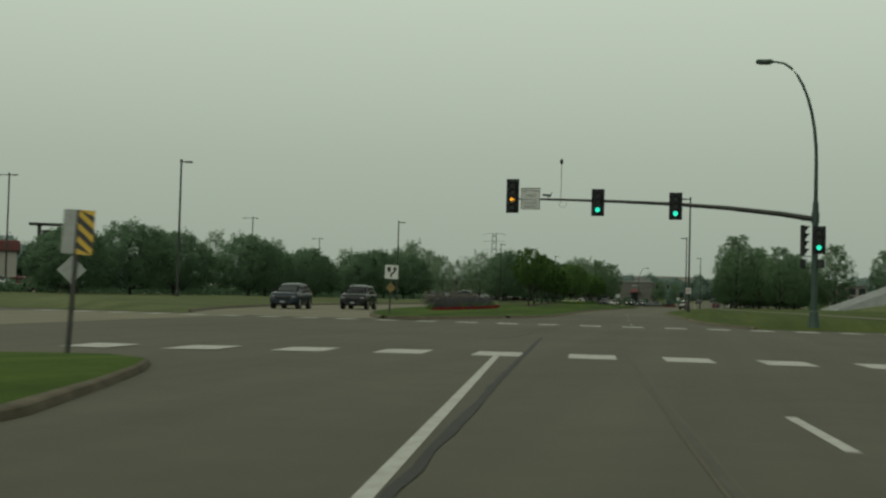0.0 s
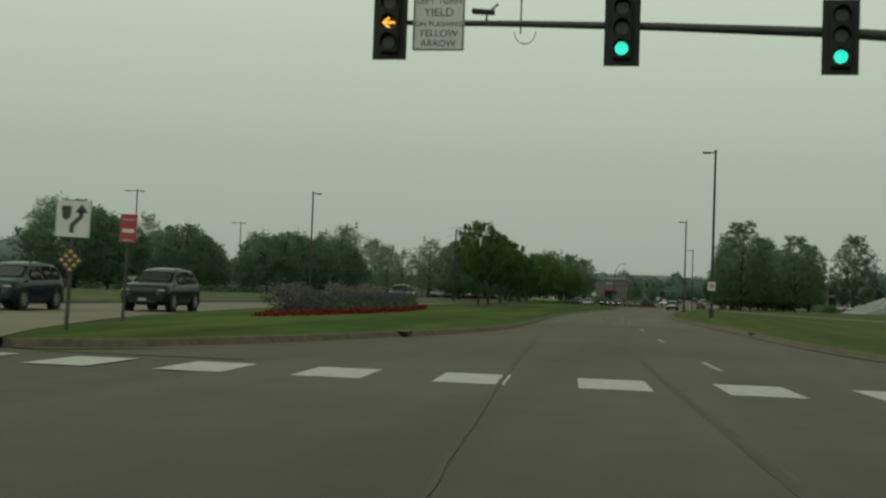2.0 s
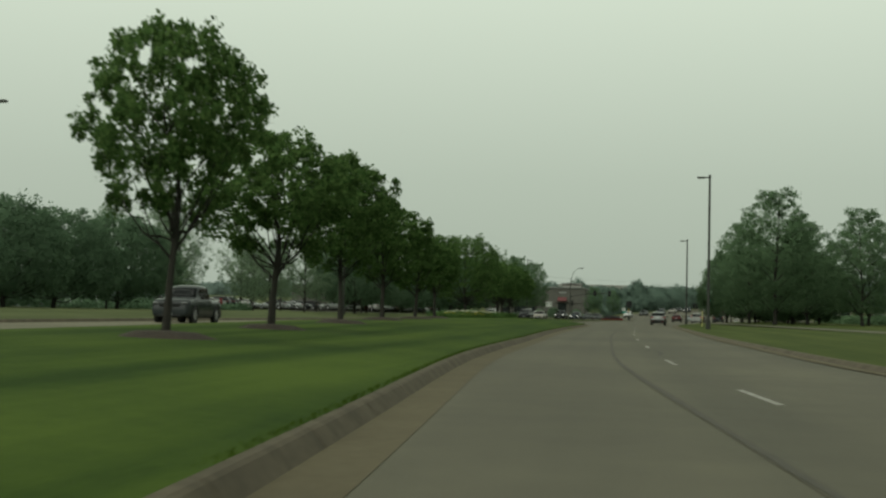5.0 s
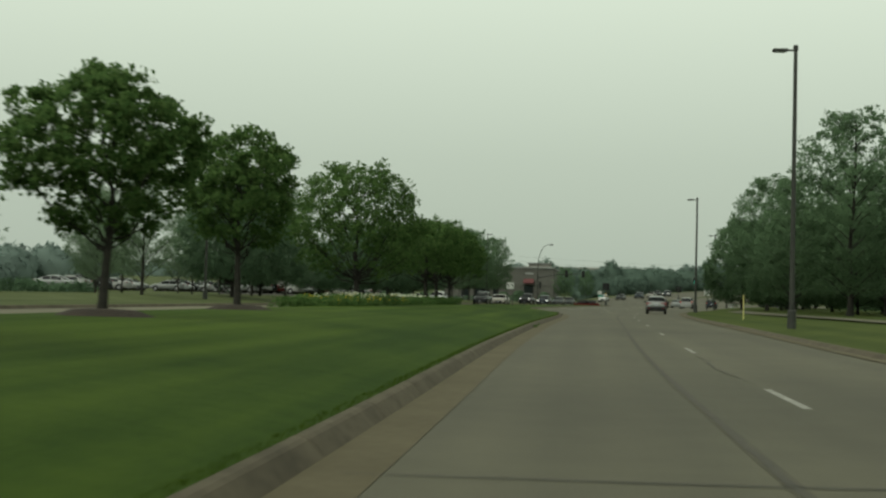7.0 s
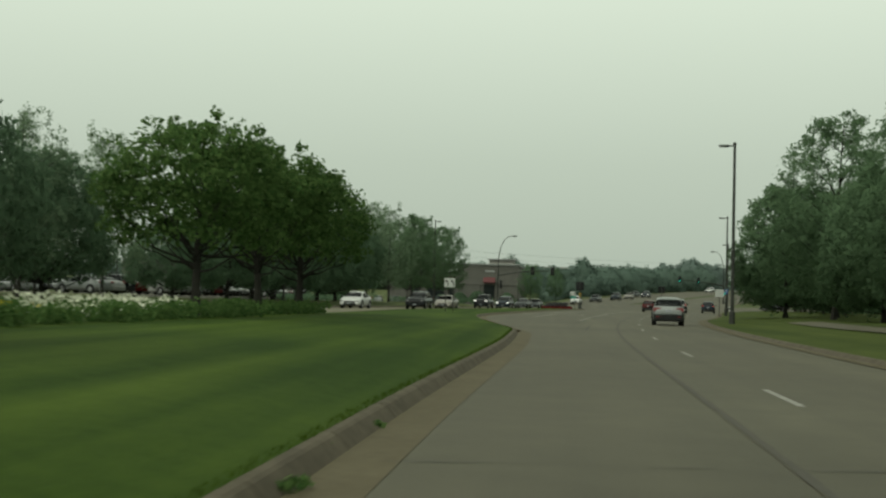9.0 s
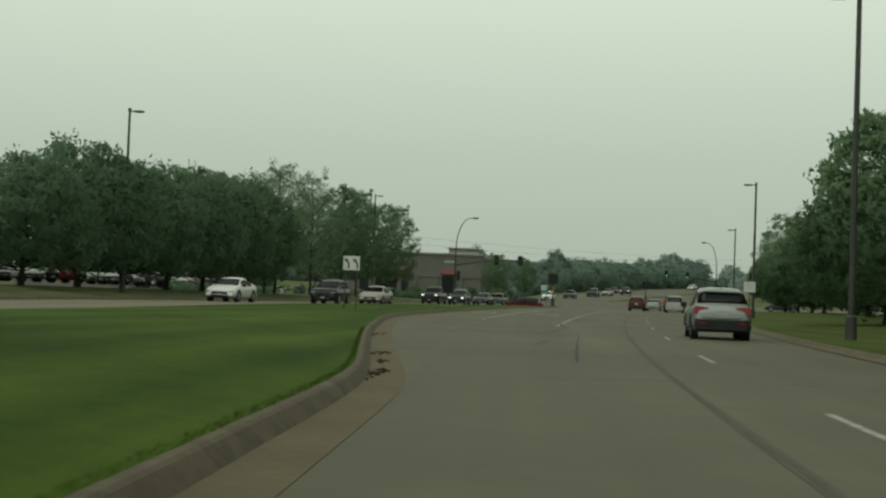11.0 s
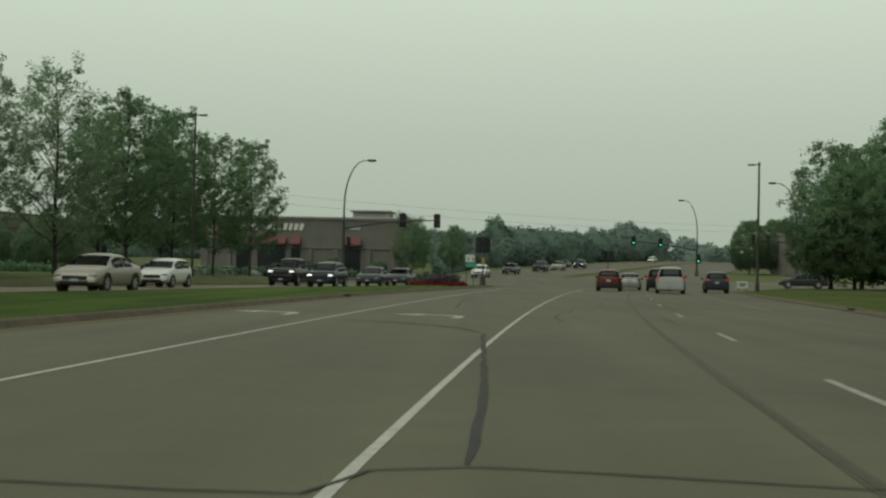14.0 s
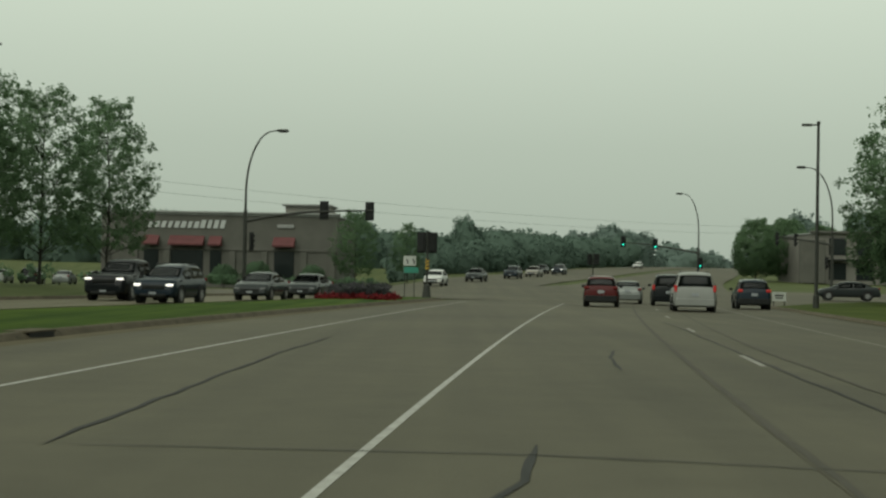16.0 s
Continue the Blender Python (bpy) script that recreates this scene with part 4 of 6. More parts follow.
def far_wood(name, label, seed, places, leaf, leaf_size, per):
    """A belt of lumpy crowns: leaves over the whole rim of each, and a solid core that fills the dark gaps."""
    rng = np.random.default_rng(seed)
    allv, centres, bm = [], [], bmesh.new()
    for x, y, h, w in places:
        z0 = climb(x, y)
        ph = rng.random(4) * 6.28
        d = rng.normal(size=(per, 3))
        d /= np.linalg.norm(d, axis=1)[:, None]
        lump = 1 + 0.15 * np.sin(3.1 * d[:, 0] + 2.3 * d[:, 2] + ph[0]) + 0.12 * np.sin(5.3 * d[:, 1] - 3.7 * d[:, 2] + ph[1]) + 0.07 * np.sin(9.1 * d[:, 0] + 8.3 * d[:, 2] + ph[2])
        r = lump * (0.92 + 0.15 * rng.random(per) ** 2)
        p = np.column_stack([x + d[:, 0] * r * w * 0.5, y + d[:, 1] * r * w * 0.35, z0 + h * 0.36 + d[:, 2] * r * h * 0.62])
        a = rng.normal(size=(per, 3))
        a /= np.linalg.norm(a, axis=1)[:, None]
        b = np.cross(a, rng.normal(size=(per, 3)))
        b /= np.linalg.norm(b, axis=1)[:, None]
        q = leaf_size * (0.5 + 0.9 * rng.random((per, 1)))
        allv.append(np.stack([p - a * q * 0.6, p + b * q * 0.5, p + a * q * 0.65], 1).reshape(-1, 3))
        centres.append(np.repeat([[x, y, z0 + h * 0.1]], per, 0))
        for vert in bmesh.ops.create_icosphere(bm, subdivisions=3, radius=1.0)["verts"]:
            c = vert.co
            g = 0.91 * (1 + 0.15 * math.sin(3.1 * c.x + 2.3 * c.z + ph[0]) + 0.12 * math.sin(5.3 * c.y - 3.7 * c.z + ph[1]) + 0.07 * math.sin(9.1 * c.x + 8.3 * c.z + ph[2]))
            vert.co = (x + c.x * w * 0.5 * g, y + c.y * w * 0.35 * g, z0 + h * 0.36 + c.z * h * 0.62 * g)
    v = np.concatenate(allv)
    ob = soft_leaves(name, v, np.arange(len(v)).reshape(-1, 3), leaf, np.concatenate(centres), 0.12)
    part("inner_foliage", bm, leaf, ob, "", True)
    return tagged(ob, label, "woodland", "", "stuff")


def off_road(rows):
    """Keeps tree places clear of the two carriageways."""
    return [r for r in rows if not lane_line(r[1]) - 33 < r[0] < lane_line(r[1]) + 13]


_r = random.Random(5)
# the leaf colours of these belts have the haze painted in
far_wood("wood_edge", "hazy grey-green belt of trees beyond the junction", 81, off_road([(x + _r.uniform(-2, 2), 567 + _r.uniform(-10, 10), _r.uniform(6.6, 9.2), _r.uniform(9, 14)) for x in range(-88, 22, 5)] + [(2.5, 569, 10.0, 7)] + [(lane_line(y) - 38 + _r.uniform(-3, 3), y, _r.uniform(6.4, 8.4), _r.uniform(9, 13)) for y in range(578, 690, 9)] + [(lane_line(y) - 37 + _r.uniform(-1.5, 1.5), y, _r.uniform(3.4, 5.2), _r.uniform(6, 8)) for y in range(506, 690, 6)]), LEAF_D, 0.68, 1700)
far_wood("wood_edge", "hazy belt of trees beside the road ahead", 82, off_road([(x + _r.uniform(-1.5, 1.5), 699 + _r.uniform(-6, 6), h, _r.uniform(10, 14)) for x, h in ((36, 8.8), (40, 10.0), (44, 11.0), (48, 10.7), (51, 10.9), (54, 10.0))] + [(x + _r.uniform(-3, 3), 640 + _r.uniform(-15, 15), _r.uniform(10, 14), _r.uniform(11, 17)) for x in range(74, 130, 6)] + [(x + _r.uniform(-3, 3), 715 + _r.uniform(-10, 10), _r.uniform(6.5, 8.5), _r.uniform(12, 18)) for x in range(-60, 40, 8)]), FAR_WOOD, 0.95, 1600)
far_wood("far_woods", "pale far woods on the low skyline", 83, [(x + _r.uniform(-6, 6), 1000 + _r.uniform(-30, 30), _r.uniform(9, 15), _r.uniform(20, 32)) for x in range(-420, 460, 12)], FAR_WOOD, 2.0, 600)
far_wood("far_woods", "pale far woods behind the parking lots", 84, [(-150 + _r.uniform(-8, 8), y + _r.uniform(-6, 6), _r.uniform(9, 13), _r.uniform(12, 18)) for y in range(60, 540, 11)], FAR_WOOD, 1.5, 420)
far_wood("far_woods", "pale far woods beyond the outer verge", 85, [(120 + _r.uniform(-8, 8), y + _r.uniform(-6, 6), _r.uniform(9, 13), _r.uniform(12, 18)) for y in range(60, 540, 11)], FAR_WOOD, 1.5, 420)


# ---- beds, mulch and grass ----
def scatter(name, label, category, seed, spots, per, spread, size, mat, flat_z=0.6):
    rng = np.random.default_rng(seed)
    v, f = leaf_quads(rng, spots, [spread * (0.7 + 0.6 * rng.random()) for _ in spots], per, size, flat_z)
    return tagged(link_mesh(name, v.tolist(), f.tolist(), mat), label, category, "", "stuff")


def median_height(x, y):
    a, b = lane_line(y) + opp_near(y), lane_line(y) + median_edge(y)
    return median_z((x - a) / (b - a), y)


def bed_spots(seed, y0, y1, lo, hi, count, h0, h1, x_of):
    rr = random.Random(seed)
    out = []
    for _ in range(count):
        y = rr.uniform(y0, y1)
        x = x_of(y) + rr.uniform(lo, hi)
        out.append((x, y, median_height(x, y) + rr.uniform(h0, h1)))
    return out


def bed_front(y):
    return lane_line(y) - 11.1 + 1.15 * math.sin((y - 78) / 36 * math.pi)


scatter("red_flowers", "low band of red bedding flowers on the median", "flowers", 1, bed_spots(1, 77.2, 111, -0.44, 0.06, 400, 0.02, 0.09, bed_front), 26, 0.17, 0.075, RED_FLOWER)
scatter("purple_flowers", "grey-purple flower drifts behind the red band", "flowers", 2, bed_spots(2, 84, 109, -2.5, -0.40, 620, 0.08, 0.64, bed_front), 30, 0.27, 0.085, PURPLE)
scatter("bed_greens", "dark green leaves among the bedding flowers", "plants", 3, bed_spots(3, 85.5, 109, -2.7, -0.40, 330, 0.03, 0.34, bed_front), 30, 0.25, 0.10, LEAF_A)
scatter("plume_grasses", "pale plumes of ornamental grass in the bed", "plants", 4, bed_spots(4, 85, 109, -3.2, -2.0, 150, 0.46, 0.90, bed_front), 34, 0.27, 0.10, PINK_GRASS, 1.0)


def bed_two(y):
    return lane_line(y) - 12.0


scatter("white_flowers", "drift of white shrub roses under the trees", "flowers", 5, [p for p in bed_spots(5, 200.5, 223.5, -1.5, 0.3, 430, 0.22, 0.46, bed_two) if noise.noise((p[0] * 0.9, p[1] * 0.45, 2.0)) > -0.08], 13, 0.25, 0.09, WHITE_FLOWER)
scatter("yellow_flowers", "yellow daylilies along the bed's front", "flowers", 6, bed_spots(6, 195.6, 212, -1.2, 0.9, 110, 0.20, 0.38, bed_two), 6, 0.2, 0.07, YELLOW_FLOWER)
scatter("rose_leaves", "green leaves of the shrub roses", "plants", 7, bed_spots(7, 195.5, 227, -2.0, 0.8, 900, 0.02, 0.33, bed_two), 30, 0.28, 0.10, LEAF_A)
scatter("bed_shrubs", "low dark shrubs under the trees", "plants", 8, bed_spots(8, 226, 240, -2.0, 0.2, 190, 0.03, 0.34, bed_two), 30, 0.32, 0.12, LEAF_A)


def weed_tuft(x, y, size, seed):
    rng = np.random.default_rng(seed)
    v, f = leaf_quads(rng, [(x, y, 0.03 + 0.3 * size), (x + 0.5 * size, y + size, 0.02 + 0.2 * size), (x + 0.2 * size, y - 0.8 * size, 0.02 + 0.2 * size)], [1.1 * size, 0.8 * size, 0.8 * size], 16, 0.07, 0.35)
    return tagged(link_mesh("weed_tuft", v.tolist(), f.tolist(), LEAF_A), "small green weed in the gutter joint", "weed", "weeds along the kerb", "")


for i, (x, y, size) in enumerate(((-9.28, 201.2, 0.15), (-9.1, 199.3, 0.13), (-9.55, 190.2, 0.09), (-9.15, 203.5, 0.10))):
    weed_tuft(x, y, size, 90 + i)


def mulch_ring(x, y):
    vs, fs = [(x, y, median_height(x, y) + 0.13)], []
    for k in range(18):
        a = k * 2 * math.pi / 18
        for r, h in ((0.55, 0.10), (0.95, -0.03)):
            px, py = x + r * math.cos(a) * (1 + 0.1 * math.sin(3 * a)), y + r * math.sin(a)
            vs.append((px, py, median_height(px, py) + h))
    for k in range(18):
        i, j = 1 + 2 * k, 1 + 2 * ((k + 1) % 18)
        fs += [(0, i, j), (i, i + 1, j + 1, j)]
    return tagged(link_mesh("mulch_ring", vs, fs, MULCH, True), "mound of brown bark mulch round a trunk", "mulch", "mulch rings", "")


for x, y, _ in MAPLES:
    mulch_ring(x, y)


def gutter_litter(x, y, count, rx, ry, seed):
    """Small heaps of dirt and leaf scraps lying in the gutter."""
    rr = random.Random(seed)
    spots = [(x + rr.gauss(0, rx), y + rr.gauss(0, ry), 0.016) for _ in range(count)]
    return scatter("leaf_litter", "dark dirt and leaf scraps in the gutter", "litter", seed, spots, 5, 0.05, 0.045, LITTER, 0.12)


for k, (x, y, n, rx, ry) in enumerate(((-8.72, 244.6, 26, 0.07, 0.5), (-8.95, 247.8, 9, 0.05, 0.4), (-9.25, 250.6, 16, 0.08, 0.4), (-10.5, 261.0, 16, 0.1, 0.8), (-9.3, 189.6, 14, 0.05, 0.3), (-9.30, 198.1, 24, 0.05, 0.5), (-9.28, 202.7, 24, 0.06, 0.6))):
    gutter_litter(x, y, n, rx, ry, 200 + k)


def grass_blades(name, label, seed, count, pick):
    rr = np.random.default_rng(seed)
    vs, fs = [], []
    for i in range(count):
        x, y, z = pick(rr)
        a = rr.random() * 6.283
        h, w = 0.012 + 0.022 * rr.random(), 0.005
        dx, dy = math.cos(a), math.sin(a)
        lean = 0.03 * (rr.random() - 0.5)
        vs += [(x - dx * w, y - dy * w, z - 0.01), (x + dx * w, y + dy * w, z - 0.01), (x + dy * lean * 2, y - dx * lean * 2, z + h)]
        fs.append((3 * i, 3 * i + 1, 3 * i + 2))
    return tagged(link_mesh(name, vs, fs, BLADE), label, "grass", "", "stuff")


def near_lawn(rr):
    y = 112 + 150 * rr.random()
    x = lane_line(y) + median_edge(y) - 0.01 - 0.10 * rr.random()
    return x, y, median_height(x, y)


grass_blades("lawn_blades", "short mown grass blades along the kerb", 9, 9000, near_lawn)


# ---- lamp posts ----
def lamp_post(m, label, group, height, side=-1, arm=0.52):
    """A slim square-topped post with one flat lamp on a short arm."""
    top = thing("street_lamp", m, label, "street lamp", group)
    part("base", tube([(0, 0, -0.1), (0, 0, 0.55), (0, 0, 0.60)], [0.17, 0.16, 0.11], 14), STEEL_DARK, top, "bolted round pole base")
    part("pole", tube([(0, 0, 0.55), (0, 0, height)], [0.10, 0.07], 10), STEEL_DARK, top)
    part("arm", box((arm, 0.06, 0.07), (side * arm / 2, 0, height - 0.10), 0.01), STEEL_DARK, top)
    part("cap", box((0.17, 0.17, 0.22), (0, 0, height - 0.02), 0.02), STEEL_DARK, top)
    head = part("lamp_head", box((0.56, 0.34, 0.10), (side * (arm + 0.05), 0, height - 0.10), 0.025), STEEL_DARK, top)
    part("lens", box((0.40, 0.26, 0.02), (side * (arm + 0.05), 0, height - 0.16)), CLEAR_LENS, head)
    return top


lab_lamp = "tall dark bronze street lamp with a flat head"
lamp_post(Matrix.Translation((1.46, 131.5, 0.3)) @ Matrix.Rotation(-heading(131.5), 4, "Z"), lab_lamp, "street lamps along the outer verge", 11.05)
for x, y, h in ((0.45, 198.8, 10.4), (2.45, 265.5, 9.75), (9.75, 324.7, 9.55), (17.5, 383.4, 9.5)):
    lamp_post(Matrix.Translation((x, y, 0.32)) @ Matrix.Rotation(-heading(y), 4, "Z"), lab_lamp, "street lamps along the outer verge", h)
for x, y, h in ((-35.3, 92.7, 10.2), (-35.0, 164.5, 10.0), (-32.45, 236, 10.35), (-30.0, 304, 10.7), (-23.4, 376, 11.4)):
    lamp_post(Matrix.Translation((x, y, 0.5)) @ Matrix.Rotation(-heading(y), 4, "Z"), lab_lamp + " by oncoming lanes", "street lamps beyond the oncoming lanes", h, 1)
for x, y, h in ((-63, 118, 11.5), (-62.2, 187.6, 11.7), (-70, 250, 11.5), (-58, 345, 11.5)):
    lp = lamp_post(Matrix.Translation((x, y, 0.4)), "tall parking-lot lamp with two flat heads", "parking lot lamps", h, 1)
    part("arm", box((1.15, 0.06, 0.07), (-0.57, 0, h - 0.10), 0.01), STEEL_DARK, lp)
    part("lamp_head", box((0.62, 0.36, 0.10), (-1.2, 0, h - 0.10), 0.025), STEEL_DARK, lp)


# ---- signs ----
def post_sign(name, m, label, w, h, z, mat, group="", lean=0.0, posts=(0.0,), top_z=None, back=SIGN_BACK):
    """A plate on one or more square posts; its face looks towards -y."""
    top = thing(name, m @ Matrix.Rotation(lean, 4, "Y"), label, "sign", group)
    for px in posts:
        part("post", box((0.06, 0.05, (top_z or z + h / 2) + 0.2), (px, 0.035, ((top_z or z + h / 2) - 0.2) / 2)), STEEL_DARK, top)
    pl = part("plate", flat(rect(w, h, 0, z), 0.006, (0, 0, 0)), mat, top)
    part("plate_back", flat(rect(w * 0.99, h * 0.99, 0, z), 0.004, (0, 0.0065, 0)), back, top)
    return top, pl


def bar(name, poly, mat, parent, y=-0.004):
    return part(name, flat(poly, 0.003, (0, y, 0)), mat, parent)


def letters(text, size, x, z, mat, parent, y=-0.006, m=None):
    """Built-in font lettering as a mesh, facing -y."""
    cu = bpy.data.curves.new("lettering", "FONT")
    cu.body, cu.size, cu.align_x, cu.align_y, cu.extrude = text, size, "CENTER", "CENTER", 0.001
    tmp = new("lettering_curve", cu)
    me = bpy.data.meshes.new_from_object(tmp.evaluated_get(bpy.context.evaluated_depsgraph_get()))
    bpy.data.objects.remove(tmp)
    me.materials.clear()
    me.materials.append(mat)
    ob = new("lettering", me)
    ob.parent = parent
    ob.matrix_local = Matrix.Translation((x, y, z)) @ Matrix.Rotation(math.pi / 2, 4, "X")
    return ob


# striped object marker with another sign's back beside it
top, pl = post_sign("object_marker_sign", spot(-6.42, 17.3, 0.13), "leaning black and yellow striped object marker", 0.25, 0.66, 1.77, SIGN_YELLOW, "", 0.055, (-0.14,))
for k in range(4):
    z0 = 1.47 + 0.19 * k
    poly = [(-0.125, min(z0 + 0.16, 2.10)), (-0.125, min(z0 + 0.06, 2.10)), (0.125, max(z0 - 0.13, 1.44)), (0.125, max(z0 - 0.03, 1.44))]
    bar("stripe", poly, SIGN_BLACK, pl)
part("side_plate", flat(rect(0.24, 0.66, -0.27, 1.77), 0.006, (0, 0.04, 0)), SIGN_BACK, top, "grey back of a sign")

# keep-right sign with a checkered marker under it
top, pl = post_sign("median_sign", spot(-12.54, 64, 0.1), "white median sign with black arrow above checkered marker", 0.68, 0.68, 2.18, SIGN_WHITE, "", 0.03)
bar("island_mark", [(-0.24, 2.42), (-0.04, 2.42), (-0.05, 2.22), (-0.14, 2.14), (-0.22, 2.22)], SIGN_BLACK, pl)
bar("arrow_shaft", [(-0.06, 1.92), (0.03, 1.92), (0.03, 2.04), (0.20, 2.22), (0.20, 2.34), (0.11, 2.34), (0.11, 2.24), (-0.06, 2.08)], SIGN_BLACK, pl)
bar("arrow_tip", [(0.03, 2.30), (0.29, 2.30), (0.16, 2.47)], SIGN_BLACK, pl)
mk = part("marker", flat([(0, 1.14), (0.26, 1.40), (0, 1.66), (-0.26, 1.40)], 0.005, (0, -0.002, 0)), SIGN_BLACK, top, "diamond marker with yellow reflectors")
for i in range(3):
    for j in range(3):
        bar("reflector", disc(0.032, (i - j) * 0.085, 1.40 + (i + j - 2) * 0.085, 12), SIGN_YELLOW, mk, -0.008)
# do-not-enter sign
top, pl = post_sign("do_not_enter_sign", spot(-13.95, 70, 0.1), "faded red do-not-enter sign on a steel post", 0.42, 0.66, 2.30, SIGN_RED, "", 0.03)
bar("white_bar", rect(0.28, 0.085, 0, 2.24), SIGN_WHITE, pl)
bar("text_bar", rect(0.30, 0.03, 0, 2.50), SIGN_BACK, pl)
bar("text_bar", rect(0.24, 0.03, 0, 2.02), SIGN_BACK, pl)
# lane-use sign in the narrow median
top, pl = post_sign("lane_use_sign", spot(-14.8, 289.4, 0.18), "white double left-turn lane sign on two posts", 0.78, 0.66, 2.22, SIGN_WHITE, "", 0.0, (-0.28, 0.28))
for dx in (-0.20, 0.20):
    bar("arrow_shaft", [(dx + 0.04, 1.96), (dx + 0.11, 1.96), (dx + 0.11, 2.18), (dx + 0.02, 2.36), (dx - 0.05, 2.32), (dx + 0.04, 2.16)], SIGN_BLACK, pl)
    bar("arrow_tip", [(dx - 0.13, 2.44), (dx - 0.10, 2.24), (dx + 0.06, 2.38)], SIGN_BLACK, pl)
# right-lane sign by the lamp
top, pl = post_sign("regulatory_sign", spot(8.0, 315.8, 0.3), "white regulatory sign with unreadable black lines", 0.76, 0.68, 2.02, SIGN_WHITE)
for k, w in enumerate((0.44, 0.30, 0.40)):
    bar("text_bar", rect(w, 0.035, 0, 2.16 - 0.14 * k), SIGN_BACK, pl)
# small blue sign strapped to a lamp post
top, pl = post_sign("route_sign", spot(9.72, 324.5, 0.3), "small blue sign with white marks on a lamp post", 0.32, 0.50, 2.3, SIGN_BLUE)
bar("white_mark", rect(0.16, 0.10, 0, 2.40), SIGN_WHITE, pl)
bar("white_mark", rect(0.20, 0.05, 0, 2.22), SIGN_WHITE, pl)
# speed sign strapped to the first lamp
top, pl = post_sign("speed_limit_sign", spot(1.43, 131.3, 0.3), "white speed sign with red ring on a lamp post", 0.50, 0.56, 2.05, SIGN_WHITE)
bar("ring", disc(0.2, 0, 2.05), SIGN_RED, pl)
bar("ring_centre", disc(0.15, 0, 2.05), SIGN_WHITE, pl, -0.008)
bar("number_bar", rect(0.18, 0.12, 0, 2.05), SIGN_BLACK, pl, -0.011)
# yellow marker post
yp = thing("marker_post", spot(1.65, 224.0, 0.3), "thin yellow plastic utility marker post", "post")
part("post", tube([(0, 0, -0.1), (0, 0, 1.25), (0, 0, 1.30)], [0.03, 0.03, 0.015], 10), YELLOW_POST, yp)
# small realtor-like board beside the far verge
top, pl = post_sign("yard_board", spot(20.2, 402, 0.1), "small white board low on the grass", 0.9, 0.6, 0.55, SIGN_WHITE, "", 0.0, (-0.35, 0.35))
bar("text_bar", rect(0.6, 0.1, 0, 0.62), SIGN_BLACK, pl)
bar("text_bar", rect(0.5, 0.08, 0, 0.46), SIGN_BLACK, pl)


# ---- traffic signals ----
def signal_head(parent, x, z, lamps, lit, mat, yaw=0.0, y=-0.18, plate=True, name="signal_head"):
    """A signal with hooded lenses; x, z: its centre. lit: the lens that glows, or -1."""
    h = 0.355 * lamps
    m = Matrix.Translation((x, y, z)) @ Matrix.Rotation(yaw, 4, "Z")
    hd = part(name, box((0.34, 0.20, h), (0, 0, 0), 0.02), BLACK, parent)
    hd.matrix_local = m
    if plate:
        part("backplate", box((0.62, 0.012, h + 0.24), (0, 0.0, 0), 0.004), BLACK, hd)
    for k in range(lamps):
        zz = h / 2 - 0.1775 - 0.355 * k
        if k == lit and mat is AMBER_LAMP:
            part("lens", flat(disc(0.14, 0, zz), 0.012, (0, -0.112, 0)), LAMP_OFF, hd)
            ar = part("arrow_shaft", flat([(-0.12, zz - 0.018), (0.11, zz - 0.018), (0.11, zz + 0.018), (-0.12, zz + 0.018)], 0.004, (0, -0.117, 0)), AMBER_LAMP, hd, "glowing amber arrow")
            part("arrow_barb", flat([(-0.13, zz), (-0.02, zz + 0.10), (0.02, zz + 0.08), (-0.08, zz)], 0.004, (0, -0.118, 0)), AMBER_LAMP, hd)
            part("arrow_barb", flat([(-0.13, zz), (-0.08, zz), (0.02, zz - 0.08), (-0.02, zz - 0.10)], 0.004, (0, -0.118, 0)), AMBER_LAMP, hd)
        else:
            part("lens", flat(disc(0.115, 0, zz), 0.012, (0, -0.112, 0)), mat if k == lit else LAMP_OFF, hd)
        bm = bmesh.new()
        n = 10
        ang = [math.radians(-20 + 220 * i / (n - 1)) for i in range(n)]
        a = [bm.verts.new((0.155 * math.cos(t), -0.10, zz + 0.155 * math.sin(t))) for t in ang]
        b = [bm.verts.new((0.155 * math.cos(t), -0.10 - 0.22 * max(0.25, math.sin(max(t, 0.2)) if t < 3 else 0.3), zz + 0.155 * math.sin(t) - 0.01)) for t in ang]
        for i in range(n - 1):
            bm.faces.new((a[i], a[i + 1], b[i + 1], b[i]))
        bmesh.ops.solidify(bm, geom=bm.faces[:], thickness=0.006)
        part("visor", bm, BLACK, hd)
    return hd


def curved_mast(top, height, reach, side, mat, r=0.11):
    """A tall pole that bends over into a lamp."""
    pts = [(0, 0, 0), (0, 0, height * 0.40), (0, 0, height * 0.62)]
    rad = reach
    n = 9
    z0 = height * 0.62
    for i in range(1, n + 1):
        a = math.pi / 2 * i / n
        pts.append((side * rad * (1 - math.cos(a)) * 0.86, 0, z0 + (height - z0) * math.sin(a)))
    pts.append((side * rad, 0, height + 0.02))
    radii = [r, r * 0.75] + [r * 0.6 * (1 - 0.5 * i / (len(pts) - 2)) for i in range(len(pts) - 2)]
    part("mast", tube(pts, radii, 10), mat, top)
    hd = part("lamp_head", box((0.80, 0.34, 0.20), (side * (rad + 0.3), 0, height + 0.02), 0.06), mat, top)
    part("lens", box((0.50, 0.24, 0.03), (side * (rad + 0.3), 0, height - 0.09), 0.01), CLEAR_LENS, hd)


